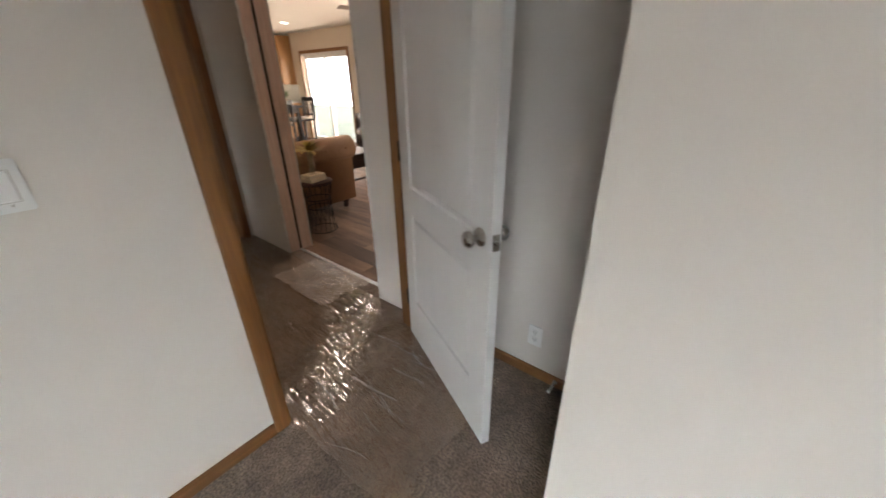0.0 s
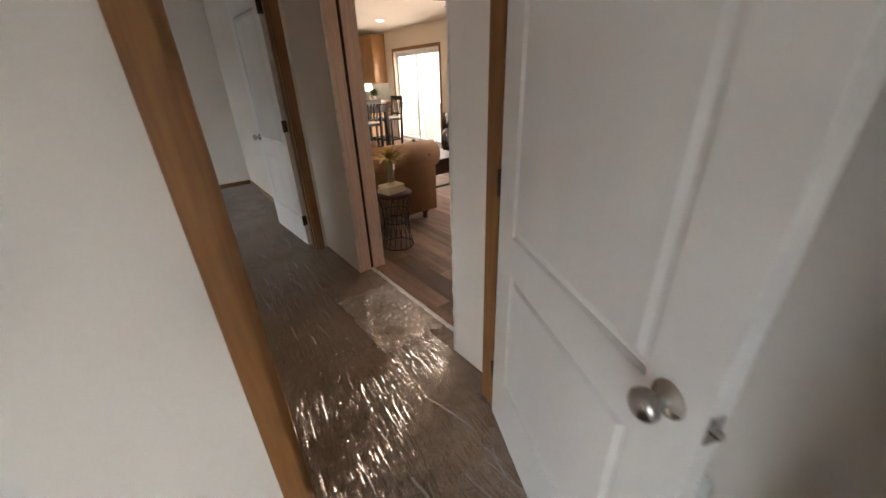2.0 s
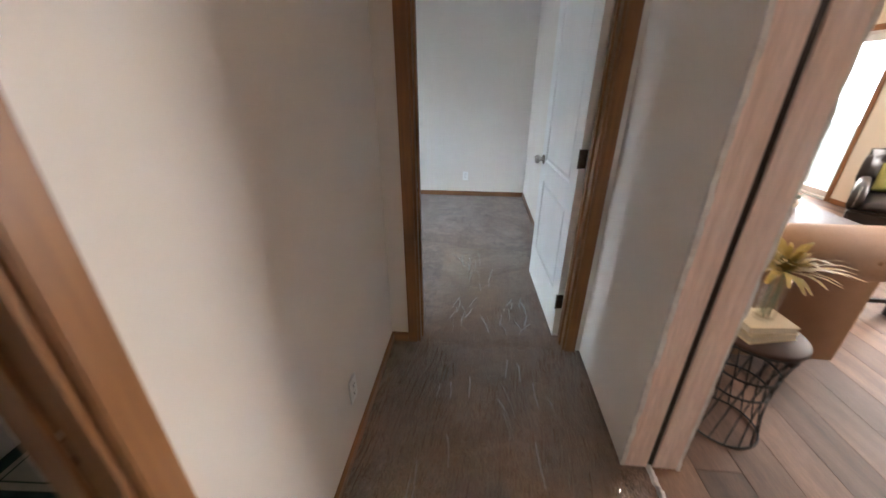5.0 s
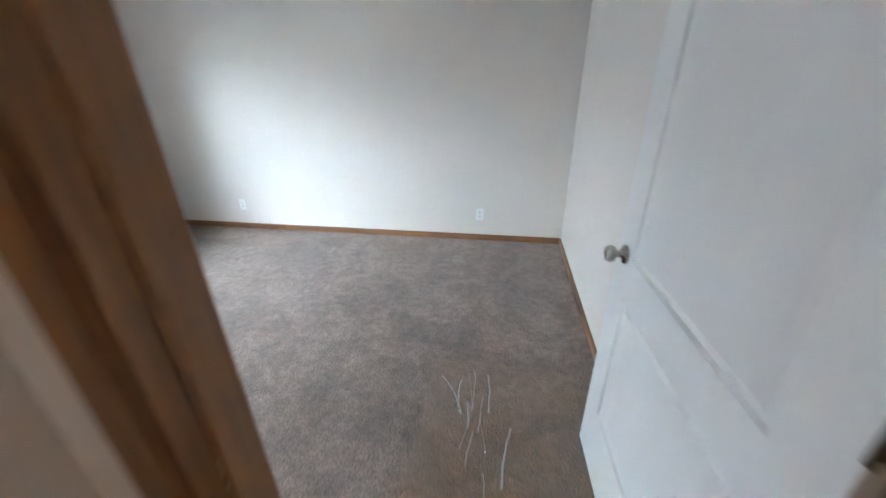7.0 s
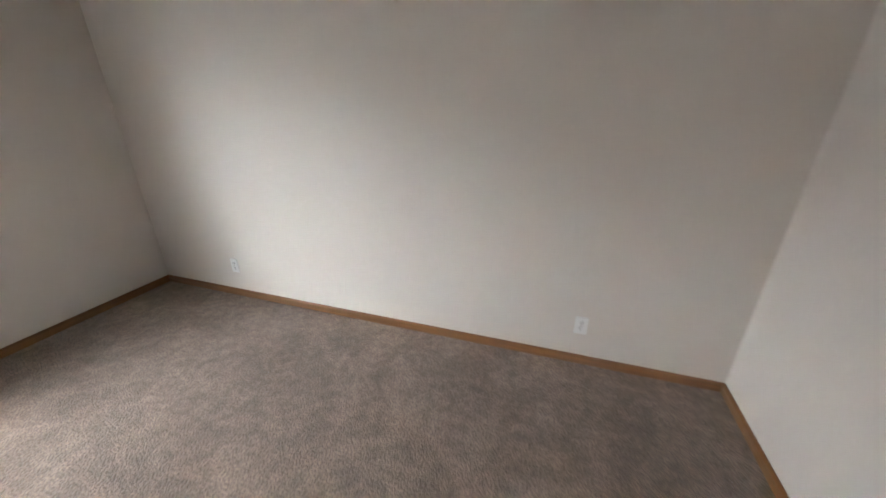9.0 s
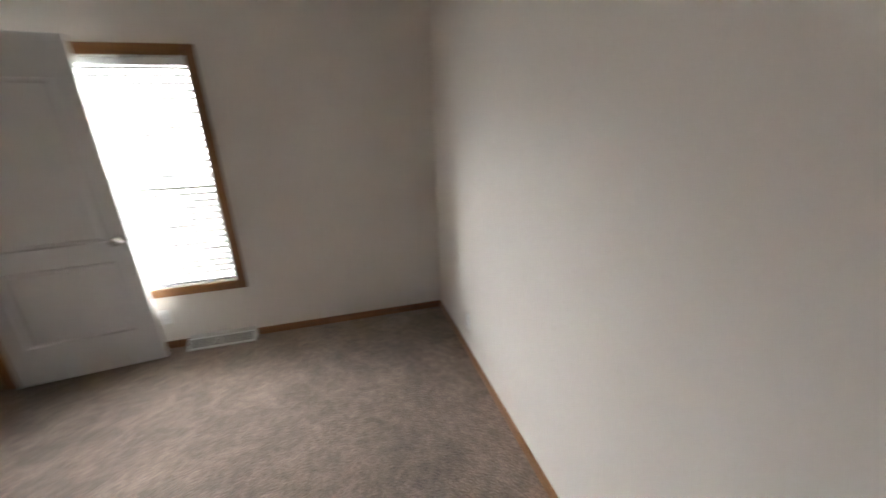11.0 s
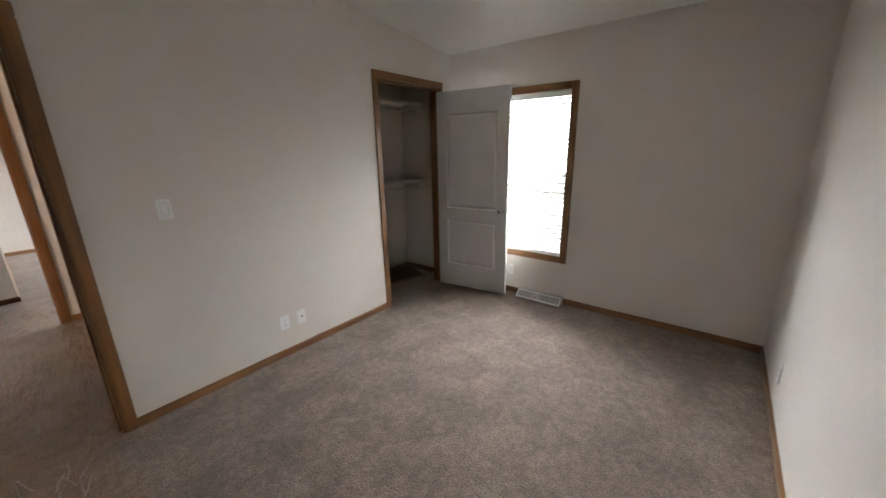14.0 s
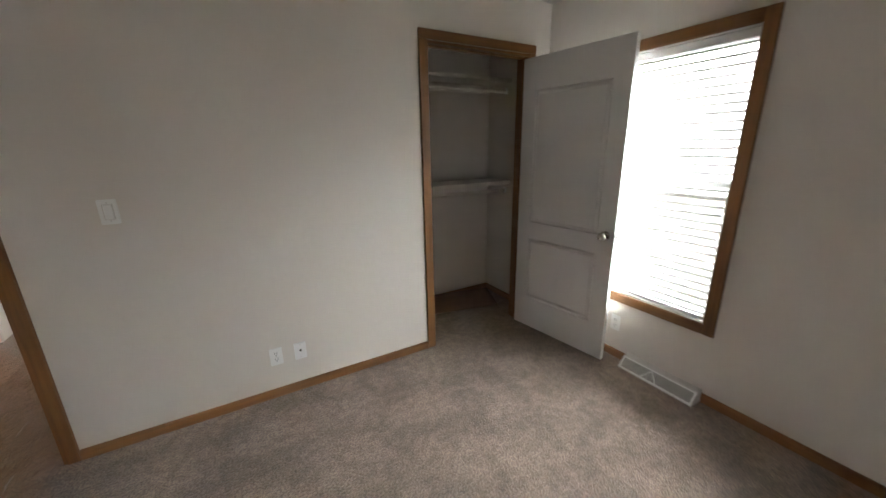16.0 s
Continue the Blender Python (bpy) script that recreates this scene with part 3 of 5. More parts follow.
# ---- doors ----
def door_leaf_mesh(w, h=2.09, t=0.035):
    """Moulded two-panel leaf: hinge edge at x = 0, thickness along y."""
    bm = bmesh.new()
    xs = (0.0, 0.115, w - 0.115, w)
    zs = (0.0, 0.26, 0.77, 0.90, h - 0.22, h)
    panels = []
    grids = []
    for y, flip in ((0.0, False), (t, True)):
        g = [[bm.verts.new((x, y, z)) for x in xs] for z in zs]
        grids.append(g)
        for k in range(5):
            for i in range(3):
                q = (g[k][i], g[k][i + 1], g[k + 1][i + 1], g[k + 1][i])
                f = bm.faces.new(q[::-1] if flip else q)
                if i == 1 and k in (1, 3):
                    panels.append(f)
    a, b = grids
    for k in range(5):
        bm.faces.new((a[k][0], a[k + 1][0], b[k + 1][0], b[k][0]))
        bm.faces.new((a[k][3], b[k][3], b[k + 1][3], a[k + 1][3]))
    for i in range(3):
        bm.faces.new((a[0][i], b[0][i], b[0][i + 1], a[0][i + 1]))
        bm.faces.new((a[5][i], a[5][i + 1], b[5][i + 1], b[5][i]))
    bmesh.ops.recalc_face_normals(bm, faces=bm.faces[:])
    for f in panels:
        bmesh.ops.inset_individual(bm, faces=[f], thickness=0.012, depth=-0.008)
        bmesh.ops.inset_individual(bm, faces=[f], thickness=0.016, depth=0.0)
        bmesh.ops.inset_individual(bm, faces=[f], thickness=0.020, depth=0.006)
    return bm


KNOB = ((0.031, 0.0), (0.0315, 0.004), (0.029, 0.008), (0.014, 0.011), (0.011, 0.016), (0.011, 0.026), (0.016, 0.031), (0.0245, 0.036), (0.0275, 0.044), (0.0265, 0.052), (0.021, 0.059), (0.010, 0.062), (0.003, 0.0625))


def door(name, label, x, y, angle, w, hinge_side=1, z=0.012, knob_z=0.915, mirror=False):
    """Leaf hung at (x, y); angle turns it about its hinge edge."""
    root = thing(name, label, "door", pose(x, y, z, 0, 0, angle), kind="structure")
    bm = door_leaf_mesh(w)
    if mirror:
        bm.transform(Matrix.Diagonal((1, -1, 1, 1)))
        bmesh.ops.reverse_faces(bm, faces=bm.faces[:])
    leaf = part("leaf", bm, DOORW, root, "white moulded two-panel door leaf")
    ya, yb = (-0.035, 0.0) if mirror else (0.0, 0.035)
    kz = knob_z - z
    for yy, rx in ((ya, 90), (yb, -90)):
        part("door_knob", lathe(KNOB, 24, None, pose(w - 0.062, yy, kz, rx)), NICKEL, leaf, "satin nickel round door knob")
    part("latch_plate", boxes((w - 0.0005, w + 0.0015, (ya + yb) / 2 - 0.012, (ya + yb) / 2 + 0.012, kz - 0.028, kz + 0.028), bevel=0.0006), NICKEL, leaf)
    part("latch_bolt", lathe([(0.008, 0), (0.008, 0.009), (0.006, 0.012)], 12, None, pose(w + 0.001, (ya + yb) / 2, kz, 0, 90, 0)), NICKEL, leaf)
    for hz in (0.24, 1.05, 1.86):
        bm = boxes((-0.0015, 0.0, ya + 0.003, yb - 0.001, hz - 0.045, hz + 0.045))
        rod(bm, (-0.004, yb + 0.004 if hinge_side > 0 else ya - 0.004, hz - 0.045), (-0.004, yb + 0.004 if hinge_side > 0 else ya - 0.004, hz + 0.045), 0.006)
        part("hinge", bm, BRONZE, leaf, "dark bronze butt hinge")
    return root


door("door_1", "white two-panel bedroom door standing open by the wall", 3.999, 0.004, 92.5, 0.815, mirror=False)
door("door_2", "white two-panel bedroom door half open over carpet", 3.999, YA0 - 0.004, 244, 0.822, hinge_side=-1, mirror=True)
door("door_3", "white two-panel closet door swung open before the window", 0.222, 0.006, 97.5, 0.808, hinge_side=1, mirror=True)


# ---- wall plates ----
def plate(kind, m, label):
    """Wall plate in its own x-z plane, facing -y, with its centre at the origin of m."""
    root = thing({"switch": "light_switch", "socket": "wall_socket", "jack": "cable_jack", "blank": "blank_plate"}[kind], label, {"switch": "switch", "socket": "outlet", "jack": "outlet", "blank": "plate"}[kind], m)
    part("plate", boxes((-0.036, 0.036, -0.006, 0.0, -0.058, 0.058), bevel=0.004, segments=2), PLATE, root)
    if kind == "switch":
        bm = boxes((-0.0165, 0.0165, -0.0095, -0.005, -0.033, 0.033), bevel=0.002)
        for v in bm.verts:
            v.co.y += 0.03 * max(0, v.co.z)
        part("rocker", bm, PLATE, root)
        part("rocker_frame", boxes((-0.0195, -0.0175, -0.0068, -0.005, -0.036, 0.036), (0.0175, 0.0195, -0.0068, -0.005, -0.036, 0.036), (-0.0175, 0.0175, -0.0068, -0.005, 0.0345, 0.036), (-0.0175, 0.0175, -0.0068, -0.005, -0.036, -0.0345)), GRILLE, root)
    elif kind == "socket":
        for s in (-0.02, 0.02):
            face = part("socket_face", boxes((-0.0165, 0.0165, -0.0078, -0.005, s - 0.0145, s + 0.0145), bevel=0.0018, segments=2), PLATE, root)
            for sx in (-0.0065, 0.0065):
                part("slot", boxes((sx - 0.0013, sx + 0.0013, -0.0085, -0.0077, s - 0.002, s + 0.008)), SLOT, face)
            part("ground_slot", lathe([(0.0026, 0), (0.0026, 0.0008)], 10, None, pose(0, -0.0077, s - 0.0085, 90)), SLOT, face)
    elif kind == "jack":
        part("jack_stem", lathe([(0.006, 0), (0.006, 0.003), (0.0045, 0.004), (0.0045, 0.010), (0.002, 0.011)], 12, None, pose(0, -0.006, 0.004, 90)), BRONZE, root, "dark coaxial jack")
    for s in (-0.042, 0.042) if kind != "socket" else (0.0,):
        part("screw", lathe([(0.003, 0), (0.003, 0.0008), (0.001, 0.0012)], 10, None, pose(0, -0.006, s, 90)), GRILLE, root)
    return root


plate("socket", pose(2.168, 0.0005, 0.278, 0, 0, 180), "white duplex wall socket above the bedroom baseboard")
plate("jack", pose(2.028, 0.0005, 0.275, 0, 0, 180), "white cable jack plate beside the socket")
plate("switch", pose(2.752, 0.0005, 1.24, 0, 0, 180), "white rocker light switch inside the bedroom door")
plate("socket", pose(3.327, YF - 0.0005, 0.265), "white duplex socket on the far bedroom wall")
plate("socket", pose(0.785, YF - 0.0005, 0.265), "white duplex socket near the bedroom corner")
plate("socket", pose(0.0005, 0.80, 0.262, 0, 0, 90), "white duplex socket under the bedroom window")
plate("socket", pose(XM - 0.0005, 1.18, 0.265, 0, 0, -90), "white duplex socket behind the bedroom door")
plate("socket", pose(HX + 0.0005, -0.77, 0.29, 0, 0, 90), "white duplex socket on the hall wall")
plate("switch", pose(2.745, YA0 - 0.0005, 1.165), "white rocker light switch inside the first bedroom")
plate("socket", pose(XM - 0.0005, -3.09, 0.245, 0, 0, -90), "white duplex socket behind the first bedroom door")


# ---- bedroom window with blind ----
def window_unit(name, label, x_in, out, y0, y1, z0, z1, mull=None, casing=True, deep=0.15):
    """Double-hung vinyl window in a wall across x; out: +1 or -1, towards the outside."""
    root = thing(name, label, "window", kind="structure")
    w, t = 0.060, 0.014

    def X(a, b):
        return tuple(sorted((x_in + out * a, x_in + out * b)))
    if casing:
        c = X(-t - 0.001, -0.0008)
        part("casing", boxes((*c, y0 - w, y0 + 0.004, z0 - w, z1 + w), bevel=0.004, segments=2), TRIM_Z, root)
        part("casing", boxes((*c, y1 - 0.004, y1 + w, z0 - w, z1 + w), bevel=0.004, segments=2), TRIM_Z, root)
        part("head_casing", boxes((*c, y0 + 0.005, y1 - 0.005, z1 - 0.004, z1 + w), bevel=0.004, segments=2), TRIM_Y, root)
        part("sill_casing", boxes((*c, y0 + 0.005, y1 - 0.005, z0 - w, z0 + 0.004), bevel=0.004, segments=2), TRIM_Y, root)
    d = X(0.001, deep - 0.03)
    part("lining", boxes((*d, y0, y0 + 0.012, z0 + 0.012, z1 - 0.012)), VINYL, root)
    part("lining", boxes((*d, y1 - 0.012, y1, z0 + 0.012, z1 - 0.012)), VINYL, root)
    part("lining", boxes((*d, y0, y1, z1 - 0.012, z1)), VINYL, root)
    part("window_sill", boxes((*d, y0, y1, z0, z0 + 0.012)), VINYL, root)
    bays = [(y0 + 0.012, y1 - 0.012)] if mull is None else [(y0 + 0.012, mull - 0.03), (mull + 0.03, y1 - 0.012)]
    if mull is not None:
        part("mullion", boxes((*X(0.0, deep - 0.03), mull - 0.03, mull + 0.03, z0 + 0.012, z1 - 0.012)), TRIM_Z if casing else VINYL, root)
        if casing:
            part("mullion_casing", boxes((*X(-t - 0.001, -0.0008), mull - 0.038, mull + 0.038, z0 + 0.005, z1 - 0.005), bevel=0.004), TRIM_Z, root)
    zm = (z0 + z1) / 2 + 0.01
    for b0, b1 in bays:
        for s0, s1, o in ((z0 + 0.012, zm + 0.02, 0.075), (zm - 0.02, z1 - 0.012, 0.098)):
            fx = X(o, o + 0.022)
            r = 0.035
            bm = boxes((*fx, b0, b0 + r, s0, s1), (*fx, b1 - r, b1, s0, s1), (*fx, b0 + r, b1 - r, s0, s0 + r), (*fx, b0 + r, b1 - r, s1 - r, s1))
            sash = part("sash", bm, VINYL, root, "white vinyl sash")
            gx = X(o + 0.009, o + 0.012)
            pane = part("pane", boxes((*gx, b0 + r, b1 - r, s0 + r, s1 - r)), PANE, sash)
            pane.visible_shadow = False
    return root


window_unit("window_1", "tall white vinyl window in a honey-oak casing", 0.0, -1, *WB)
blind = thing("window_blind", "white horizontal slat blind lowered over the window", "blind")
part("headrail", boxes((-0.055, -0.012, WB[0] + 0.016, WB[1] - 0.016, WB[3] - 0.055, WB[3] - 0.014), bevel=0.003), VINYL, blind)
slat_bm = bmesh.new()
ysl = (WB[0] + 0.02, WB[1] - 0.02)
prev = None
for k in range(5):
    u = (k / 4 - 0.5)
    row = [slat_bm.verts.new((u * 0.038, yy, -1.9 * u * u * 0.012 + dz)) for yy in ysl for dz in (0.0, 0.0022)]
    if prev:
        for i, j in ((0, 1), (1, 3), (3, 2), (2, 0)):
            slat_bm.faces.new((prev[i], prev[j], row[j], row[i]))
    prev = row
bmesh.ops.recalc_face_normals(slat_bm, faces=slat_bm.faces[:])
slat_mesh = bpy.data.meshes.new("slat")
slat_bm.to_mesh(slat_mesh)
slat_bm.free()
slat_mesh.materials.append(SLAT)
zz = WB[2] + 0.055
while zz < WB[3] - 0.065:
    s = new("slat", slat_mesh)
    s.parent = blind
    s.matrix_basis = pose(-0.036, 0, zz, 0, 30, 0)
    zz += 0.0445
part("bottom_rail", boxes((-0.050, -0.022, WB[0] + 0.02, WB[1] - 0.02, WB[2] + 0.016, WB[2] + 0.034), bevel=0.003), VINYL, blind)
for yy in (WB[0] + 0.16, WB[1] - 0.16):
    bm = bmesh.new()
    rod(bm, (-0.036, yy, WB[2] + 0.03), (-0.036, yy, WB[3] - 0.05), 0.0012, 5)
    part("ladder_cord", bm, VINYL, blind)
bm = bmesh.new()
rod(bm, (-0.010, WB[1] - 0.07, 1.15), (-0.010, WB[1] - 0.07, WB[3] - 0.05), 0.003, 6)
part("tilt_wand", bm, PANE, blind)
# stretched copy over the added first bedroom window, there to dim its light
copy_thing(blind, pose(0, WA[0] - 1.5 * WB[0], 0) @ Matrix.Diagonal((1, 1.5, 1, 1)))

# floor register under the window
reg = thing("heat_register", "off-white metal baseboard heat register under the window", "register")
ry0, ry1 = 0.926, 1.394
PROFILE = ((0.001, 0.002), (0.108, 0.002), (0.108, 0.010), (0.050, 0.074), (0.044, 0.078), (0.001, 0.080))
bm = bmesh.new()
vs = [[bm.verts.new((x, y, z)) for x, z in PROFILE] for y in (ry0, ry1)]
for i in range(6):
    bm.faces.new((vs[0][i], vs[0][(i + 1) % 6], vs[1][(i + 1) % 6], vs[1][i]))
bm.faces.new(vs[0][::-1])
bm.faces.new(vs[1])
bmesh.ops.recalc_face_normals(bm, faces=bm.faces[:])
part("housing", bm, GRILLE, reg)
face = pose(0.079, 0, 0.042, 0, -math.degrees(math.atan2(0.058, 0.064)), 0)
# solid dark plate; its colour stands in for shade between the fins
part("louvre_back", boxes((0.0002, 0.001, ry0 + 0.014, ry1 - 0.014, -0.032, 0.032)), LOUVRE, reg, "grey plate coloured as the shade behind the fins", face)
for k in range(58):
    y = ry0 + 0.018 + k * (ry1 - ry0 - 0.036) / 57
    part("fin", boxes((0.001, 0.0035, y - 0.0016, y + 0.0016, -0.032, 0.032)), GRILLE, reg, m=face)
for d in ((ry0, ry0 + 0.012, -0.043, 0.043), (ry1 - 0.012, ry1, -0.043, 0.043), (ry0 + 0.012, ry1 - 0.012, 0.033, 0.043), (ry0 + 0.012, ry1 - 0.012, -0.043, -0.033)):
    part("face_rim", boxes((0.0, 0.006, *d), bevel=0.001), PLATE, reg, m=face)
for a in (-38, 38):
    part("damper_lever", boxes((0.004, 0.009, -0.003, 0.003, -0.040, 0.040), bevel=0.001), PLATE, reg, m=face @ pose(0, (ry0 + ry1) / 2 - 0.03 + a * 0.0006, 0, a))

# ---- closet ----
def closet_shelf(z, x0, x1, y0, y1, label, drop=0.012):
    root = thing("closet_shelf", label, "shelf")
    part("board", boxes((x0, x1, y0, y1, z, z + 0.018), bevel=0.002), MELAMINE, root)
    part("cleat", boxes((x0 + 0.001, x1 - 0.001, -0.749, -0.731, z - 0.065, z - 0.0005), bevel=0.002), MELAMINE, root)
    part("front_rail", boxes((x0 + 0.001, x1 - 0.001, y1 - 0.02, y1 - 0.002, z - drop, z - 0.0005), bevel=0.002), MELAMINE, root)
    bm = bmesh.new()
    rod(bm, (x0 + 0.002, y1 - 0.07, z - 0.075), (x1 - 0.002, y1 - 0.07, z - 0.075), 0.016, 14)
    part("hanging_rod", bm, MELAMINE, root, "pale hanging rod")
    for xx in (x0 + 0.004, x1 - 0.004):
        part("rod_cup", lathe([(0.026, 0), (0.026, 0.008), (0.02, 0.012)], 16, None, pose(xx, y1 - 0.07, z - 0.075, 0, 90 if xx < 0.7 else -90, 0)), PLATE, root)
    return root


closet_shelf(2.04, 0.003, 1.447, -0.747, -0.42, "cream closet shelf with hanging rod near the ceiling")
closet_shelf(1.17, 0.003, 1.447, -0.747, -0.40, "cream closet shelf with hanging rod at waist height")


def hanger(x, y, z, turn):
    """Pale tube coat hanger hooked over a rod whose top is at z."""
    h = thing("coat_hanger", "pale plastic coat hanger on the upper closet rod", "hanger", pose(x, y, z, 0, 0, turn), group="hangers in the closet")
    bm = bmesh.new()
    arc = [(0.024 * math.cos(a), 0.0, -0.016 + 0.020 * math.sin(a)) for a in [math.pi * (1.05 - 1.25 * k / 10) for k in range(11)]]
    hook = arc + [(0.0, 0.0, -0.075)]
    for p, q in zip(hook, hook[1:]):
        rod(bm, p, q, 0.0022, 6)
    part("hook", bm, NICKEL, h)
    bm = bmesh.new()
    outline = [(0.0, 0, -0.075), (0.19, 0, -0.155), (0.205, 0, -0.172), (0.19, 0, -0.182), (-0.19, 0, -0.182), (-0.205, 0, -0.172), (-0.19, 0, -0.155), (0.0, 0, -0.075)]
    for p, q in zip(outline, outline[1:]):
        rod(bm, p, q, 0.0042, 8)
    part("body", bm, PLATE, h)
    return h


for hx, ht in ((1.02, 84), (1.06, 97)):
    hanger(hx, -0.49, 1.985, ht)
board = cushion(0.0, 0.70, 0.0, 0.28, 0.0, 0.012, 0.02, 14)
tagged(obj("folded_underlay", board, CARDB, pose(0.125, -0.575, 0.080, -15, 0, -13)), "dark brown offcut sheet lying on the closet floor", "offcut")

# ---- bathroom seen through its door ----
vanity = thing("bathroom_vanity", "dark wood bathroom vanity cabinet with flat doors", "vanity")
part("carcass", boxes((1.62, 2.86, -0.64, -0.115, 0.10, 0.810), bevel=0.002), VANOAK, vanity)
part("toe_kick", boxes((1.64, 2.84, -0.58, -0.14, 0.007, 0.10)), SLOT, vanity)
for k in range(3):
    x = 1.635 + k * 0.405
    dr = part("cabinet_door", boxes((x, x + 0.395, -0.66, -0.641, 0.12, 0.795), bevel=0.004), VANOAK, vanity)
    part("door_panel", boxes((x + 0.06, x + 0.335, -0.664, -0.660, 0.18, 0.735), bevel=0.0015), VANOAK, dr)
top = thing("vanity_countertop", "pale speckled bathroom countertop with rounded edge", "countertop")
part("slab", boxes((1.60, 2.875, -0.69, -0.113, 0.812, 0.850), bevel=0.008, segments=3), COUNTER, top)
part("backsplash", boxes((1.60, 2.875, -0.130, -0.113, 0.851, 0.945), bevel=0.004), COUNTER, top)
tagged(obj("ceramic_vase", lathe([(0.035, 0), (0.06, 0.02), (0.078, 0.08), (0.066, 0.15), (0.034, 0.20), (0.038, 0.215), (0.03, 0.214), (0.028, 0.19)], 24), CERAMIC, pose(1.86, -0.42, 0.851)), "pale ceramic vase on the bathroom counter", "vase")


def leaf_bunch(n, spread, length, width, seed, up=0.6, gap=0.0):
    """Many small bent leaves growing from one point."""
    rnd = random.Random(seed)
    bm = bmesh.new()
    for _ in range(n):
        a = rnd.uniform(0, 2 * math.pi)
        tilt = rnd.uniform(0.1, spread)
        L, W = length * rnd.uniform(0.5, 1.1), width * rnd.uniform(0.7, 1.2)
        d = Vector((math.cos(a) * math.sin(tilt), math.sin(a) * math.sin(tilt), math.cos(tilt) * up + 0.15))
        side = d.cross(Vector((0, 0, 1))).normalized()
        start = d * rnd.uniform(gap, gap + length * 0.5)
        rows = []
        for k in range(4):
            u = k / 3
            p = start + d * L * u + Vector((0, 0, -0.35 * L * u * u))
            w = side * W * (0.25 + math.sin(math.pi * min(0.95, u + 0.12)) * 0.9) * 0.5
            rows.append((bm.verts.new(p - w), bm.verts.new(p + w + Vector((0, 0, 0.002)))))
        for q, r in zip(rows, rows[1:]):
            bm.faces.new((q[0], q[1], r[1], r[0])).smooth = True
    return bm


plant = thing("dark_plant", "dark dried foliage arrangement on the bathroom counter", "plant", pose(1.86, -0.40, 1.05))
part("foliage", leaf_bunch(120, 1.5, 0.22, 0.035, 5), DARKLEAF, plant)
mirror = thing("bathroom_mirror", "frameless wall mirror above the bathroom counter", "mirror")
MIRROR = mat("mirror_silver", (0.85, 0.86, 0.86), (0.84, 0.85, 0.85), 2, 0.03, 1.0)
part("mirror_glass", boxes((1.66, 2.82, -0.118, -0.1115, 1.0, 1.95), bevel=0.002), MIRROR, mirror)
rug = thing("bath_rug", "green-bordered cream bath rug on dark floor", "rug", pose(2.02, -0.90, 0.0065, 0, 0, 3))
part("border", boxes((-0.42, 0.42, -0.27, 0.27, 0, 0.012), bevel=0.005, segments=2), RUGG, rug)
part("field", boxes((-0.345, 0.345, -0.205, 0.205, 0.0125, 0.0165), bevel=0.002), RUGC, rug)
for d in ((-0.315, 0.315, -0.180, -0.174), (-0.315, 0.315, 0.174, 0.180), (-0.315, -0.309, -0.174, 0.174), (0.309, 0.315, -0.174, 0.174)):
    part("stripe", boxes((*d, 0.0168, 0.0178)), RUGG, rug)
tub = thing("bathtub_panel", "white bathtub apron at the bathroom end", "bathtub")
part("apron", boxes((1.553, 1.60, -2.2, -0.70, 0.007, 0.45), bevel=0.006), VINYL, tub)


# spring stop on the baseboard behind the first bedroom door
stop = thing("spring_door_stop", "small metal spring door stop with white rubber tip", "door stop", pose(XM - 0.013, -3.22, 0.035, 0, -90, 0))
bm = lathe([(0.010, 0), (0.010, 0.004), (0.006, 0.006)], 14)
for k in range(14):
    ring(bm, 0, 0, 0.008 + k * 0.0042, 0.0052, 0.0014, 14, 5)
part("spring", bm, NICKEL, stop)
part("rubber_tip", lathe([(0.006, 0.067), (0.0075, 0.069), (0.0075, 0.078), (0.005, 0.081)], 14), PLATE, stop, "white rubber tip")

# ---- protective film on the carpet ----
def film_sheet(x0, x1, y0, y1, seed, label, base=0.006, step=0.011, skew=0.0, ragged=0.03, material=None):
    """Thin clear sheet lying on the pile, with lengthwise wrinkles and loose edges."""
    nx, ny = int((x1 - x0) / step), int((y1 - y0) / (step * 2.4))
    co, faces = [], []
    for j in range(ny + 1):
        v = j / ny
        for i in range(nx + 1):
            u = i / nx
            x, y = x0 + (x1 - x0) * u + skew * v, y0 + (y1 - y0) * v
            end = ragged * noise.noise((u * 5, seed, v * 0.3))
            y += end * (1 if v > 0.5 else -1) * abs(2 * v - 1) ** 3
            x += ragged * 0.6 * noise.noise((v * 9, seed + 7, 0)) * (2 * u - 1)
            w = noise.noise((x * 9 + 0.8 * y, y * 1.4, seed))
            r1 = (1 - abs(w) * 2.2)
            w2 = noise.noise((x * 34 + 3 * math.sin(y * 2), y * 4.5, seed + 3))
            r2 = max(0.0, 1 - abs(w2) * 3)
            amp = 0.35 + 0.65 * max(0, noise.noise((x * 2.0, y * 1.6, seed + 9)) + 0.35)
            z = base + 0.006 * max(0, r1) ** 3 * amp + 0.003 * r2 ** 2 * amp + 0.0006 * noise.noise((x * 60, y * 25, seed))
            edge = min(u, 1 - u, v * 3, (1 - v) * 3)
            if edge < 0.05:
                z += 0.006 * (1 - edge / 0.05) * max(0, noise.noise((x * 12, y * 6, seed + 1)))
            co.append((x, y, max(z, 0.0025)))
    W = nx + 1
    for j in range(ny):
        for i in range(nx):
            faces.append((j * W + i, j * W + i + 1, (j + 1) * W + i + 1, (j + 1) * W + i))
    me = bpy.data.meshes.new("plastic_film")
    me.from_pydata(co, [], faces)
    me.polygons.foreach_set("use_smooth", [True] * len(me.polygons))
    me.materials.append(material or FILM)
    ob = new("plastic_film", me)
    return tagged(ob, label, "plastic film")


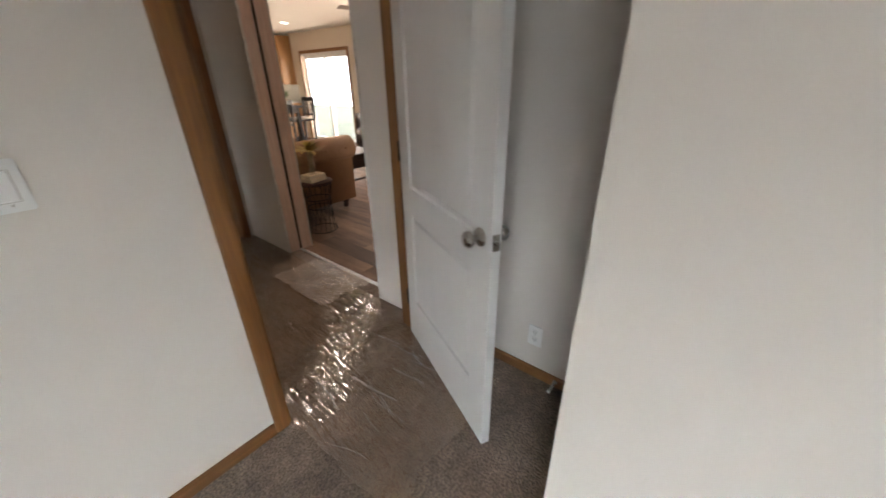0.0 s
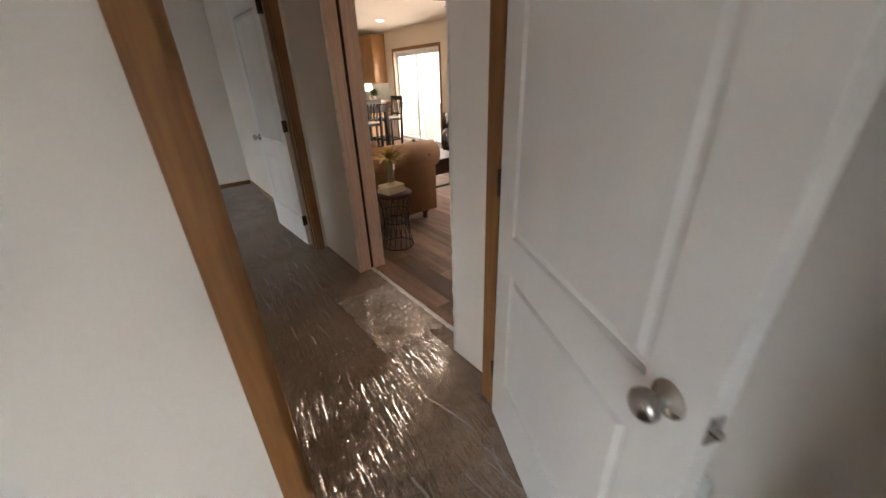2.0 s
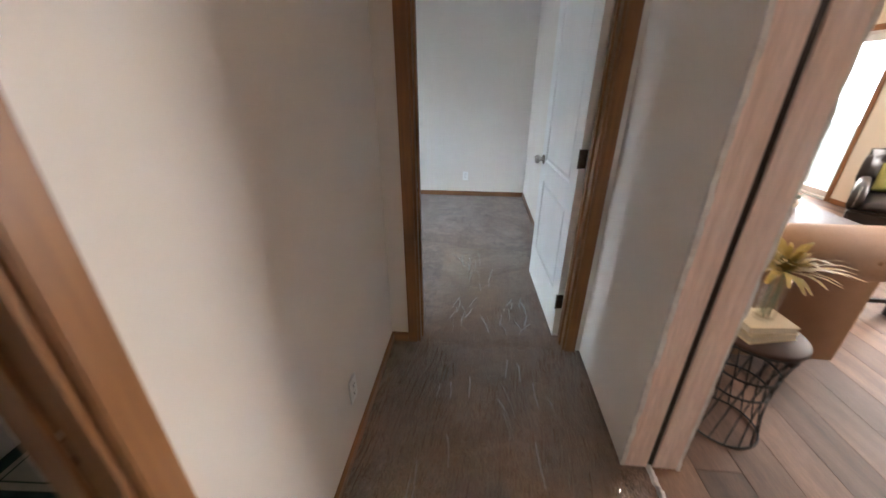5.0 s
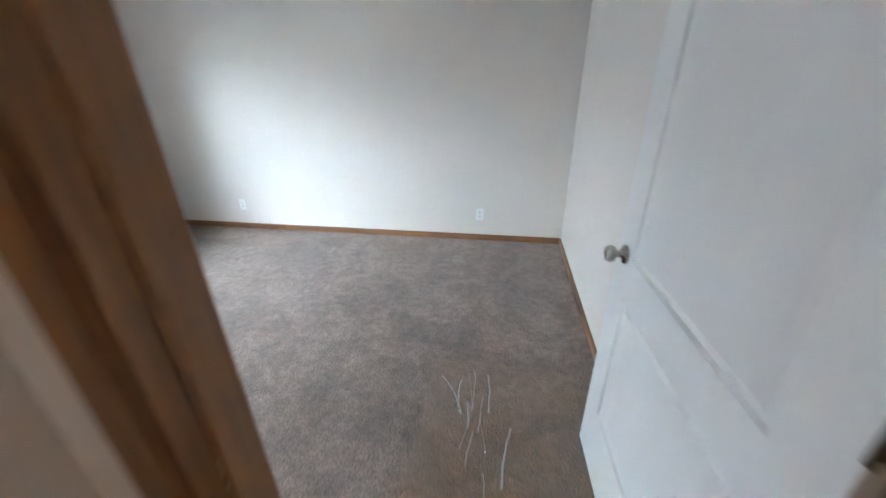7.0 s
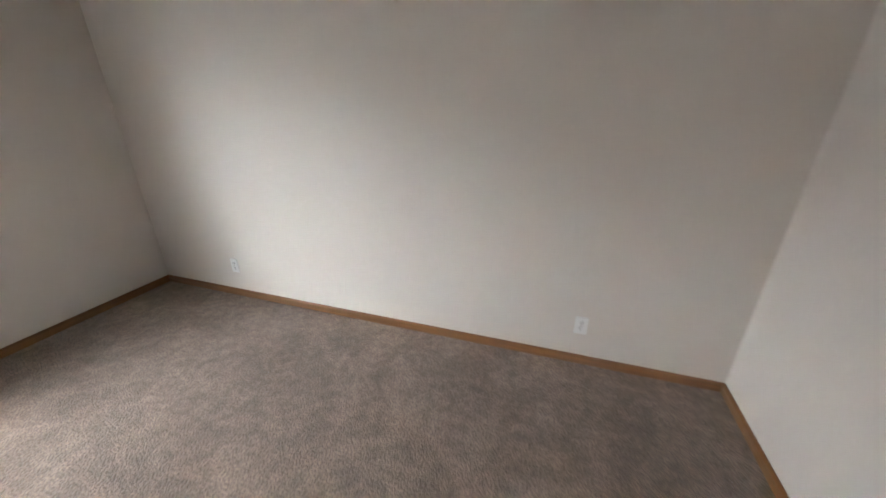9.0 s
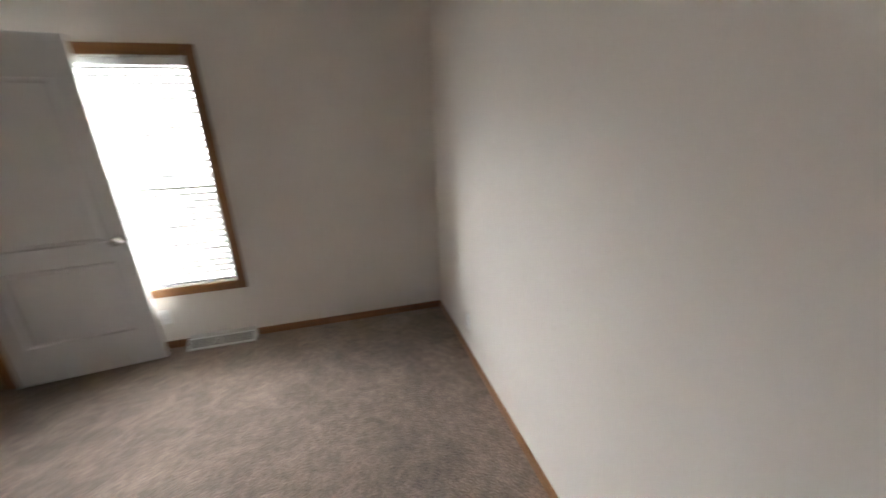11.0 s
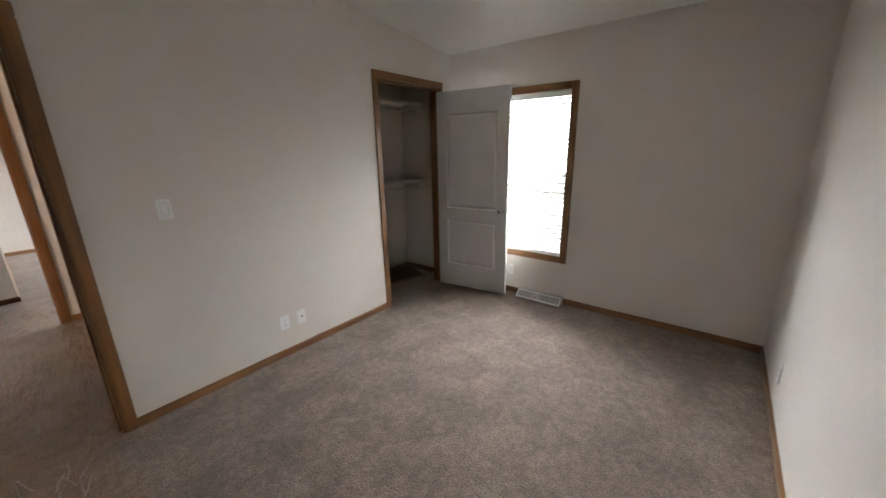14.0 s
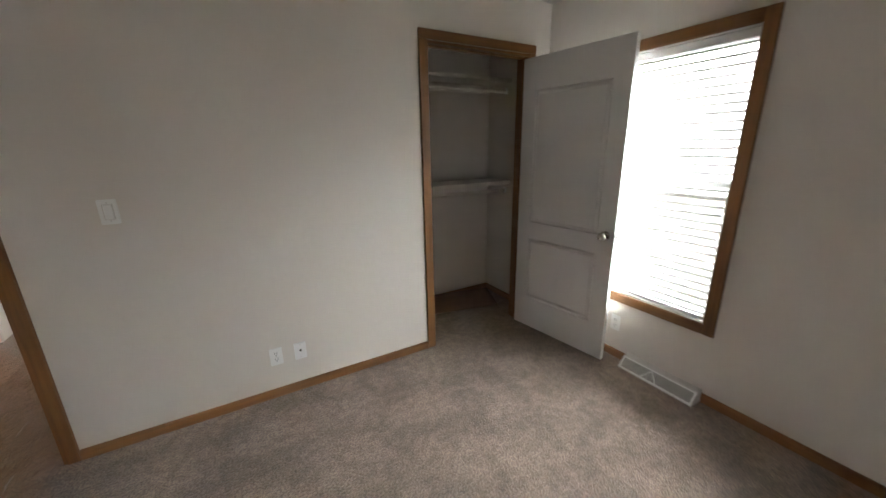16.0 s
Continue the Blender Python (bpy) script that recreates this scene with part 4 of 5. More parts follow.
def film_folds(film, x0, x1, y0, y1, count, seed, base, length=(0.06, 0.30), turn=0.25, high=(0.003, 0.009)):
    """Standing creases of a sheet: thin bent ridges that taper out at both ends."""
    rnd = random.Random(seed)
    bm = bmesh.new()
    for _ in range(count):
        L, h, w = rnd.uniform(*length), rnd.uniform(*high), rnd.uniform(0.002, 0.006)
        a = math.pi / 2 + rnd.gauss(0, turn)
        bend = rnd.uniform(-0.9, 0.9)
        x, y = rnd.uniform(x0, x1), rnd.uniform(y0, y1)
        lean, steps, prev = rnd.uniform(-0.8, 0.8), 14, None
        for k in range(steps + 1):
            u = k / steps
            up = h * math.sin(math.pi * u) ** 0.7 * (0.68 + 0.32 * math.sin(15 * u + L * 90))
            nx, ny = -math.sin(a), math.cos(a)
            arc = [(-w * math.cos(math.pi * i / 6) + lean * up * math.sin(math.pi * i / 6), up * math.sin(math.pi * i / 6)) for i in range(7)]
            row = [bm.verts.new((x + nx * d, y + ny * d, base + z)) for d, z in arc]
            if prev:
                for i in range(6):
                    bm.faces.new((prev[i], prev[i + 1], row[i + 1], row[i])).smooth = True
            prev = row
            x, y, a = x + math.cos(a) * L / steps, y + math.sin(a) * L / steps, a + bend * L / steps + rnd.gauss(0, 0.05)
    fold = part("fold", bm, FOLD, film, "shiny standing creases in the film")
    fold["kind"] = "stuff"
    return fold


room_film = film_sheet(3.19, 3.97, -3.00, -2.215, 1.3, "clear wrinkled plastic film leading out of the first bedroom")
hall_film = film_sheet(3.03, 4.08, -2.255, -0.125, 2.2, "clear wrinkled plastic film covering the hall carpet", ragged=0.012, base=0.009)
door_film = film_sheet(3.22, 3.95, -0.14, 1.20, 4.1, "clear plastic film lying just inside the bedroom door", base=0.012, material=FILM_THIN)
opening_film = film_sheet(3.78, 4.200, -1.74, -1.10, 7.7, "clear crinkled plastic film at the living room opening", base=0.016, step=0.010, material=FILM_CRUMPLED)
film_folds(room_film, 3.26, 3.90, -2.85, -2.35, 14, 20, 0.009, (0.10, 0.30), 0.15, (0.001, 0.003))
film_folds(hall_film, 3.24, 3.92, -2.2, -0.75, 16, 21, 0.010, (0.06, 0.20), 0.12, (0.0008, 0.002))
film_folds(hall_film, 3.30, 3.90, -0.75, -0.35, 12, 22, 0.010, (0.08, 0.20), 0.15, (0.001, 0.003))
film_folds(door_film, 3.30, 3.84, -0.05, 0.28, 24, 23, 0.013, (0.05, 0.18), 0.22, (0.006, 0.014))
film_folds(door_film, 3.38, 3.62, 0.45, 0.90, 12, 25, 0.013, (0.12, 0.28), 0.12, (0.008, 0.016))

# ragged white edge where carpet meets the plank floor
bm = bmesh.new()
rows = []
for k in range(260):
    y = -1.955 + 1.175 * k / 259
    a = 0.010 + 0.016 * abs(noise.noise((y * 23, 1, 0))) + 0.006 * random.random()
    b = 0.005 + 0.010 * abs(noise.noise((y * 31, 5, 0))) + 0.007 * random.random()
    z = 0.007 + 0.012 * random.random()
    rows.append([bm.verts.new(p) for p in ((XS - a, y, 0.001), (XS - a * 0.4, y, z), (XS + b * 0.5, y, z * 0.9), (XS + b, y, 0.0005))])
for p, q in zip(rows, rows[1:]):
    for i in range(3):
        bm.faces.new((p[i], p[i + 1], q[i + 1], q[i]))
structure("carpet_edge", bm, TORN, "ragged white torn edge where carpet meets planks", "carpet edge")

# ---- living room windows ----
window_unit("window_2", "pair of white windows in an oak casing", XW, 1, *W2, mull=(W2[0] + W2[1]) / 2)
slider = thing("sliding_door", "white sliding glass patio door in an oak casing", "patio door", kind="structure")
y0, y1, z1 = SL[0], SL[1], SL[3]
part("casing", boxes((XW - 0.015, XW - 0.001, y0 - 0.06, y0 + 0.004, 0.001, z1 + 0.06), bevel=0.004), TRIM_Z, slider)
part("casing", boxes((XW - 0.015, XW - 0.001, y1 - 0.004, y1 + 0.06, 0.001, z1 + 0.06), bevel=0.004), TRIM_Z, slider)
part("head_casing", boxes((XW - 0.015, XW - 0.001, y0 + 0.005, y1 - 0.005, z1 - 0.004, z1 + 0.06), bevel=0.004), TRIM_Y, slider)
part("track", boxes((XW, XW + 0.13, y0, y1, 0.0, 0.03), bevel=0.004), VINYL, slider)
part("head_frame", boxes((XW + 0.002, XW + 0.13, y0, y1, z1 - 0.035, z1)), VINYL, slider)
ym = (y0 + y1) / 2
for a, b, o in ((y0 + 0.002, ym + 0.03, 0.035), (ym - 0.03, y1 - 0.002, 0.075)):
    r = 0.06
    fx = (XW + o, XW + o + 0.035)
    panel = part("door_panel", boxes((*fx, a, a + r, 0.031, z1 - 0.036), (*fx, b - r, b, 0.031, z1 - 0.036), (*fx, a + r, b - r, 0.031, 0.11), (*fx, a + r, b - r, z1 - 0.11, z1 - 0.036)), VINYL, slider)
    pane = part("pane", boxes((XW + o + 0.015, XW + o + 0.019, a + r, b - r, 0.11, z1 - 0.11)), PANE, panel)
    pane.visible_shadow = False
part("pull_handle", boxes((XW + 0.022, XW + 0.036, ym - 0.005, ym + 0.015, 0.92, 1.14), bevel=0.004), PLATE, slider)
window_unit("window_3", "unseen white vinyl window added to light the first bedroom", 0.0, -1, *WA)


# ---- sofa ----
def scroll(r, drop, back=0.0, seg=14):
    """Outline of a rolled arm: a roll on top of an upright panel, in x and z."""
    pts = [(-0.06, 0.0), (0.06, 0.0), (0.06, drop)]
    for k in range(seg + 1):
        a = -0.35 * math.pi + 1.75 * math.pi * k / seg
        pts.append((-0.03 + r * math.cos(a), drop + r * 0.80 + r * math.sin(a)))
    return pts


sofa = thing("sofa", "tan upholstered rolled-arm sofa with buttoned roll", "sofa", pose(4.395, -0.22, 0))
SD, SW, SH = 0.90, 2.05, 0.10
part("base", boxes((0.05, SD - 0.06, 0.09, SW - 0.09, SH, 0.30), bevel=0.015, segments=2), TAN, sofa)
for yc, s in ((0.10, 1), (SW - 0.10, -1)):
    prof = [(s * x, z) for x, z in scroll(0.128, 0.49)]
    m = pose(0, yc, SH, 0, 0, 90) @ Matrix.Diagonal((1, -1, 1, 1))
    arm = part("arm", extrude_profile(prof, 0.02, SD + 0.035, True, 1, m), TAN, sofa)
    for bx in (0.25, 0.55, 0.80):
        part("button", lathe([(0.013, 0), (0.012, 0.004), (0.006, 0.007), (0.001, 0.0075)], 14, None, pose(bx, yc - s * 0.152, SH + 0.60, 90 * s)), TAN, arm)
    part("scroll_cap", lathe([(0.116, 0), (0.116, 0.008), (0.09, 0.014), (0.02, 0.017)], 28, None, pose(SD + 0.035, yc - s * 0.03, SH + 0.592, 0, 90, 0)), TAN, arm)
    part("front_panel", boxes((SD + 0.0355, SD + 0.045, yc - 0.055, yc + 0.055, SH + 0.01, SH + 0.49), bevel=0.005, segments=2), TAN, arm)
back_prof = [(0.02, 0.0), (0.20, 0.0), (0.22, 0.46)] + [(0.09 + 0.125 * math.cos(a), 0.56 + 0.125 * math.sin(a)) for a in [(-0.15 + 1.15 * k / 10) * math.pi for k in range(11)]] + [(0.0, 0.40)]
part("backrest", extrude_profile(back_prof, 0.16, SW - 0.16, True, 1, pose(0, 0, SH)), TAN, sofa)
for k in range(3):
    a = 0.18 + k * (SW - 0.36) / 3
    part("seat_cushion", cushion(0.22, SD - 0.02, a, a + (SW - 0.36) / 3 - 0.006, 0.30, 0.46, 0.02), TAN, sofa)
    part("back_cushion", cushion(0.0, 0.38, a, a + (SW - 0.36) / 3 - 0.006, -0.06, 0.06, 0.03, 10, ((0.5, 0.5, 0.03, 0.05),)), TAN, sofa, m=pose(0.27, 0, 0.48, 0, -78, 0))
for lx in (0.09, SD - 0.08):
    for ly in (0.10, SW - 0.10):
        part("leg", lathe([(0.026, 0), (0.030, 0.012), (0.034, 0.03), (0.024, 0.045), (0.036, 0.065), (0.042, 0.085), (0.04, 0.101)], 18, None, pose(lx, ly, 0)), ESPRESSO, sofa, "dark turned bun foot")

# ---- wire side table with vase on books ----
side = thing("side_table", "black wire drum side table with dark round top", "side table", pose(4.615, -0.53, 0))
STH = 0.505
part("tabletop", lathe([(0.148, 0), (0.155, 0.005), (0.155, 0.016), (0.150, 0.021), (0.01, 0.021)], 40, None, pose(0, 0, STH - 0.021)), SIDETOP, side)
for z, R in ((0.006, 0.140), (0.24, 0.112), (STH - 0.03, 0.140), (0.33, 0.118)):
    part("ring", ring(bmesh.new(), 0, 0, z, R, 0.0045), WIRE, side)
for k in range(16):
    a = 2 * math.pi * k / 16
    bm = bmesh.new()
    pts = [((0.112 + 0.028 * (2 * u - 0.95) ** 2) * math.cos(a + 0.5 * u), (0.112 + 0.028 * (2 * u - 0.95) ** 2) * math.sin(a + 0.5 * u), 0.006 + (STH - 0.036) * u) for u in (0, 0.25, 0.5, 0.75, 1)]
    for p, q in zip(pts, pts[1:]):
        rod(bm, p, q, 0.003, 6)
    part("wire", bm, WIRE, side)
for z, s, ang in ((0.0, 0.0, 12), (0.032, 0.008, 4)):
    book = thing("book", "cream hardback book lying flat on the side table", "book", pose(4.60, -0.53, STH + z + 0.0005, 0, 0, ang), group="books on the side table")
    w, h, t = 0.20 - s * 2, 0.14 - s, 0.031
    part("pages", boxes((-w / 2 + 0.004, w / 2 - 0.004, -h / 2 + 0.004, h / 2, 0.003, t - 0.003)), PAPER, book)
    part("cover", boxes((-w / 2, w / 2, -h / 2, h / 2 + 0.003, 0, 0.003), (-w / 2, w / 2, -h / 2, h / 2 + 0.003, t - 0.003, t), (-w / 2, w / 2, h / 2 + 0.0002, h / 2 + 0.003, 0.003, t - 0.003)), COVER, book)
vase = thing("glass_vase", "clear glass cylinder vase with golden dried stems", "vase", pose(4.60, -0.53, STH + 0.0645))
part("glass_body", lathe([(0.034, 0), (0.036, 0.004), (0.036, 0.20), (0.033, 0.20), (0.033, 0.014), (0.005, 0.012)], 24), PANE, vase)
bm = bmesh.new()
rnd = random.Random(3)
for _ in range(9):
    a, r = rnd.uniform(0, 6.28), rnd.uniform(0.005, 0.024)
    rod(bm, (r * math.cos(a), r * math.sin(a), 0.014), (1.4 * r * math.cos(a + 0.5), 1.4 * r * math.sin(a + 0.5), 0.26), 0.0016, 5)
part("stems", bm, GREENLEAF, vase)
part("dried_leaves", leaf_bunch(90, 1.35, 0.16, 0.022, 8), GOLDLEAF, vase, "golden yellow dried leaves", pose(0, 0, 0.20))

# ---- coffee table ----
ct = thing("coffee_table", "dark espresso wooden coffee table with deep apron", "coffee table", pose(5.61, 0.40, 0))
CTW, CTL = 0.64, 1.15
part("tabletop", boxes((-0.02, CTW + 0.02, -0.02, CTL + 0.02, 0.435, 0.465), bevel=0.006, segments=2), ESPRESSO, ct)
for d in ((0.055, CTW - 0.055, 0.012, 0.030), (0.055, CTW - 0.055, CTL - 0.030, CTL - 0.012)):
    part("apron", boxes((*d, 0.27, 0.434), bevel=0.002), ESPRESSO, ct)
for d in ((0.012, 0.030), (CTW - 0.030, CTW - 0.012)):
    part("apron", boxes((*d, 0.055, CTL - 0.055, 0.27, 0.434), bevel=0.002), ESPRESSO, ct)
for lx in (0.0, CTW - 0.055):
    for ly in (0.0, CTL - 0.055):
        bm = boxes((lx, lx + 0.055, ly, ly + 0.055, 0.0, 0.434), bevel=0.003)
        part("leg", bm, ESPRESSO, ct)
part("stretcher", boxes((0.056, CTW - 0.056, 0.016, 0.040, 0.10, 0.13), bevel=0.003), ESPRESSO, ct)
part("stretcher", boxes((0.056, CTW - 0.056, CTL - 0.040, CTL - 0.016, 0.10, 0.13), bevel=0.003), ESPRESSO, ct)
part("stretcher", boxes((0.016, 0.040, 0.056, CTL - 0.056, 0.10, 0.13), bevel=0.003), ESPRESSO, ct)
box_m = pose(5.75, 1.12, 0.4655, 0, 0, 12)
bx = thing("keepsake_box", "black lacquered box on the coffee table", "box", box_m)
part("box_body", boxes((-0.11, 0.11, -0.08, 0.08, 0, 0.075), bevel=0.004), BLACKW, bx)
part("box_lid", boxes((-0.115, 0.115, -0.085, 0.085, 0.0755, 0.095), bevel=0.004), BLACKW, bx)
pp = thing("potted_succulent", "small grey-green succulent in a pale pot", "plant", pose(6.05, 1.29, 0.4655))
part("pot", lathe([(0.04, 0), (0.055, 0.03), (0.06, 0.08), (0.052, 0.08), (0.045, 0.06), (0.01, 0.058)], 20), CERAMIC, pp)
part("leaves", leaf_bunch(60, 1.3, 0.10, 0.022, 12), GREENLEAF, pp, m=pose(0, 0, 0.06))

# ---- tufted armchair ----
chair = thing("armchair", "dark brown leather tufted barrel armchair", "armchair", pose(7.42, 1.72, 0, 0, 0, -44))
# chair faces its own -y
part("seat_frame", boxes((-0.36, 0.36, -0.36, 0.34, 0.13, 0.33), bevel=0.02, segments=3), LEATHER, chair)
part("seat_cushion", cushion(-0.275, 0.275, -0.39, 0.26, 0.33, 0.43, 0.02), LEATHER, chair)
dents = []
for r in range(3):
    for c in range(5 - r % 2):
        dents.append(((c + 0.7 + 0.5 * (r % 2)) / 5.4, 0.30 + r * 0.24, 0.035, 0.035))
back_bm = cushion(-0.39, 0.39, 0.0, 0.43, -0.055, 0.055, 0.03, 30, dents)
for v in back_bm.verts:
    v.co.y += 0.07 * max(0.0, v.co.y - 0.2) / 0.3 * (1 - (v.co.x / 0.40) ** 2)
    v.co.z += 0.16 * (v.co.x / 0.40) ** 4
backrest = part("backrest", back_bm, LEATHER, chair, m=pose(0, 0.27, 0.36, 78, 0, 0))
for u, v, d, r in dents:
    part("tuft_button", lathe([(0.012, 0), (0.011, 0.004), (0.004, 0.006)], 10, None, pose(-0.39 + 0.78 * u, 0.45 * v, 0.045)), LEATHER, backrest)
for s in (-1, 1):
    part("arm", cushion(-0.05, 0.05, -0.35, 0.30, 0.30, 0.55, 0.02, 10), LEATHER, chair, m=pose(s * 0.335, 0, 0, 0, 0, 0))
    part("wing", cushion(-0.035, 0.035, 0.04, 0.22, 0.48, 0.74, 0.02, 10), LEATHER, chair, m=pose(s * 0.37, 0.10, 0, 0, 0, 0))
    for yy in (-0.31, 0.29):
        part("leg", lathe([(0.018, 0), (0.024, 0.06), (0.028, 0.131)], 14, None, pose(s * 0.31, yy, 0)), ESPRESSO, chair)
    for k in range(12):
        part("nail_head", lathe([(0.006, 0), (0.004, 0.003), (0.001, 0.004)], 8, None, pose(s * 0.335, -0.352, 0.34 + k * 0.018, 90)), NICKEL, chair)
pil = thing("lumbar_pillow", "lime green lumbar pillow with teal floral print", "pillow", pose(7.42, 1.72, 0, 0, 0, -44) @ pose(0, 0.10, 0.445, 72, 0, 0))
part("cover", cushion(-0.27, 0.27, 0.0, 0.26, -0.035, 0.035, 0.05, 16), PILLOW, pil)
bm = bmesh.new()
rnd = random.Random(9)
for k in range(26):
    cx, cy, r = 0.06 + rnd.gauss(0, 0.055), 0.13 + rnd.gauss(0, 0.045), rnd.uniform(0.012, 0.035)
    if not (-0.2 < cx < 0.22 and 0.05 < cy < 0.21):
        continue
    u, v = (cx + 0.27) / 0.54, cy / 0.26
    zt = 0.036 + 0.05 * math.sin(math.pi * u) * math.sin(math.pi * v) + 0.0015 + 0.0003 * k
    vs = [bm.verts.new((cx + r * (1 + 0.35 * math.sin(5 * a)) * math.cos(a), cy + r * (1 + 0.35 * math.sin(5 * a)) * math.sin(a), zt)) for a in [2 * math.pi * i / 20 for i in range(20)]]
    bm.faces.new(vs)
part("printed_flowers", bm, PRINT, pil, "teal and cream printed flowers")

# ---- wire plant stand under the windows ----
stand = thing("wire_stand", "round black wire stand below the living room windows", "stand", pose(7.73, 0.93, 0))
for z, R in ((0.006, 0.17), (0.28, 0.17), (0.52, 0.17)):
    part("ring", ring(bmesh.new(), 0, 0, z, R, 0.006), WIRE, stand)
for k in range(4):
    a = math.pi * (0.25 + k / 2)
    bm = bmesh.new()
    rod(bm, (0.17 * math.cos(a), 0.17 * math.sin(a), 0.0), (0.17 * math.cos(a), 0.17 * math.sin(a), 0.53), 0.006, 8)
    part("leg", bm, WIRE, stand)
part("tray", lathe([(0.18, 0), (0.19, 0.02), (0.185, 0.02), (0.175, 0.006), (0.01, 0.006)], 32, None, pose(0, 0, 0.525)), BLACKW, stand)
jar = thing("white_jar", "white ceramic jar on the wire stand", "jar", pose(7.76, 0.96, 0.532))
part("jar_body", lathe([(0.05, 0), (0.075, 0.03), (0.08, 0.13), (0.06, 0.19), (0.045, 0.21), (0.05, 0.225)], 24), VINYL, jar)


# ---- dining set ----
dt = thing("dining_table", "black counter-height dining table with thick legs", "dining table", pose(6.45, 3.95, 0))
part("tabletop", boxes((-0.55, 0.55, -0.5, 0.5, 0.885, 0.925), bevel=0.005), BLACKW, dt)
part("apron", boxes((-0.49, 0.49, -0.45, -0.43, 0.79, 0.884)), BLACKW, dt)
part("apron", boxes((-0.49, 0.49, 0.43, 0.45, 0.79, 0.884)), BLACKW, dt)
part("apron", boxes((-0.50, -0.48, -0.429, 0.429, 0.79, 0.884)), BLACKW, dt)
part("apron", boxes((0.48, 0.50, -0.429, 0.429, 0.79, 0.884)), BLACKW, dt)
for sx in (-0.47, 0.47):
    for sy in (-0.42, 0.42):
        part("leg", boxes((sx - 0.035, sx + 0.035, sy - 0.035, sy + 0.035, 0, 0.789), bevel=0.004), BLACKW, dt)


def dining_chair(m):
    """Counter-height slat-back chair, facing its own +y."""
    c = thing("dining_chair", "black wooden counter-height chair with slatted back", "chair", m, group="chairs at the dining table")
    part("seat", boxes((-0.21, 0.21, -0.20, 0.22, 0.60, 0.635), bevel=0.01, segments=2), BLACKW, c)
    part("seat_pad", cushion(-0.20, 0.20, -0.18, 0.21, 0.635, 0.675, 0.012, 8), CERAMIC, c, "pale seat pad")
    for sx in (-0.185, 0.185):
        part("leg", boxes((sx - 0.02, sx + 0.02, 0.165, 0.205, 0, 0.60), bevel=0.003), BLACKW, c)
        bm = boxes((sx - 0.02, sx + 0.02, -0.20, -0.16, 0, 1.06), bevel=0.003)
        for v in bm.verts:
            v.co.y -= max(0, v.co.z - 0.62) * 0.18
        part("back_leg", bm, BLACKW, c)
        part("side_stretcher", boxes((sx - 0.011, sx + 0.011, -0.16, 0.165, 0.20, 0.235)), BLACKW, c)
    part("footrest", boxes((-0.165, 0.165, 0.175, 0.198, 0.20, 0.24)), BLACKW, c)
    part("top_rail", boxes((-0.20, 0.20, -0.283, -0.255, 0.98, 1.06), bevel=0.006), BLACKW, c)
    part("low_rail", boxes((-0.165, 0.165, -0.212, -0.19, 0.70, 0.74), bevel=0.003), BLACKW, c)
    for k in range(5):
        x = -0.13 + k * 0.065
        bm = boxes((x - 0.016, x + 0.016, -0.205, -0.193, 0.74, 0.98), bevel=0.002)
        for v in bm.verts:
            v.co.y -= max(0, v.co.z - 0.74) * 0.25
        part("back_slat", bm, BLACKW, c)
    return c


dc = dining_chair(pose(6.32, 3.26, 0, 0, 0, 2))
copy_thing(dc, pose(7.15, 3.88, 0, 0, 0, 92))

# ---- kitchen end ----
def wall_cabinet(y, w, label):
    c = thing("wall_cabinet", label, "cabinet", group="kitchen wall cabinets")
    part("carcass", boxes((XW - 0.32, XW - 0.001, y, y + w - 0.003, 1.30, 2.32), bevel=0.002), CABOAK, c)
    d = part("cabinet_door", boxes((XW - 0.34, XW - 0.3205, y + 0.004, y + w - 0.007, 1.305, 2.315), bevel=0.004), CABOAK, c)
    part("raised_panel", boxes((XW - 0.345, XW - 0.3405, y + 0.07, y + w - 0.073, 1.37, 2.25), bevel=0.002), CABOAK, d)
    return c


def base_cabinet(y, w):
    c = thing("base_cabinet", "honey-oak kitchen base cabinet with one door", "cabinet", group="kitchen base cabinets")
    part("carcass", boxes((XW - 0.58, XW - 0.001, y, y + w - 0.003, 0.10, 0.88), bevel=0.002), CABOAK, c)
    part("toe_kick", boxes((XW - 0.52, XW - 0.02, y + 0.004, y + w - 0.007, 0.0, 0.10)), SLOT, c)
    part("cabinet_door", boxes((XW - 0.60, XW - 0.5805, y + 0.004, y + w - 0.007, 0.12, 0.70), bevel=0.004), CABOAK, c)
    part("drawer_front", boxes((XW - 0.60, XW - 0.5805, y + 0.004, y + w - 0.007, 0.715, 0.87), bevel=0.004), CABOAK, c)
    return c


for k in range(3):
    wall_cabinet(5.20 + k * 0.45, 0.45, "honey-oak kitchen wall cabinet with raised panel door")
    base_cabinet(5.16 + k * 0.5, 0.5)
ctop = thing("kitchen_countertop", "pale speckled kitchen countertop over the base cabinets", "countertop")
part("slab", boxes((XW - 0.63, XW - 0.002, 5.14, 6.69, 0.882, 0.92), bevel=0.008, segments=2), COUNTER, ctop)
part("backsplash", boxes((XW - 0.02, XW - 0.002, 5.14, 6.69, 0.9205, 1.29), bevel=0.002), COUNTER, ctop)
lamp = thing("table_lamp", "small table lamp with glowing cream shade", "lamp", pose(XW - 0.3, 5.66, 0.9205))
part("lamp_base", lathe([(0.06, 0), (0.06, 0.01), (0.02, 0.03), (0.03, 0.10), (0.012, 0.18), (0.012, 0.22)], 20), CERAMIC, lamp)
part("shade", lathe([(0.10, 0.21), (0.075, 0.38), (0.07, 0.38), (0.095, 0.21)], 24), LAMPSHADE, lamp, "glowing cream lamp shade")
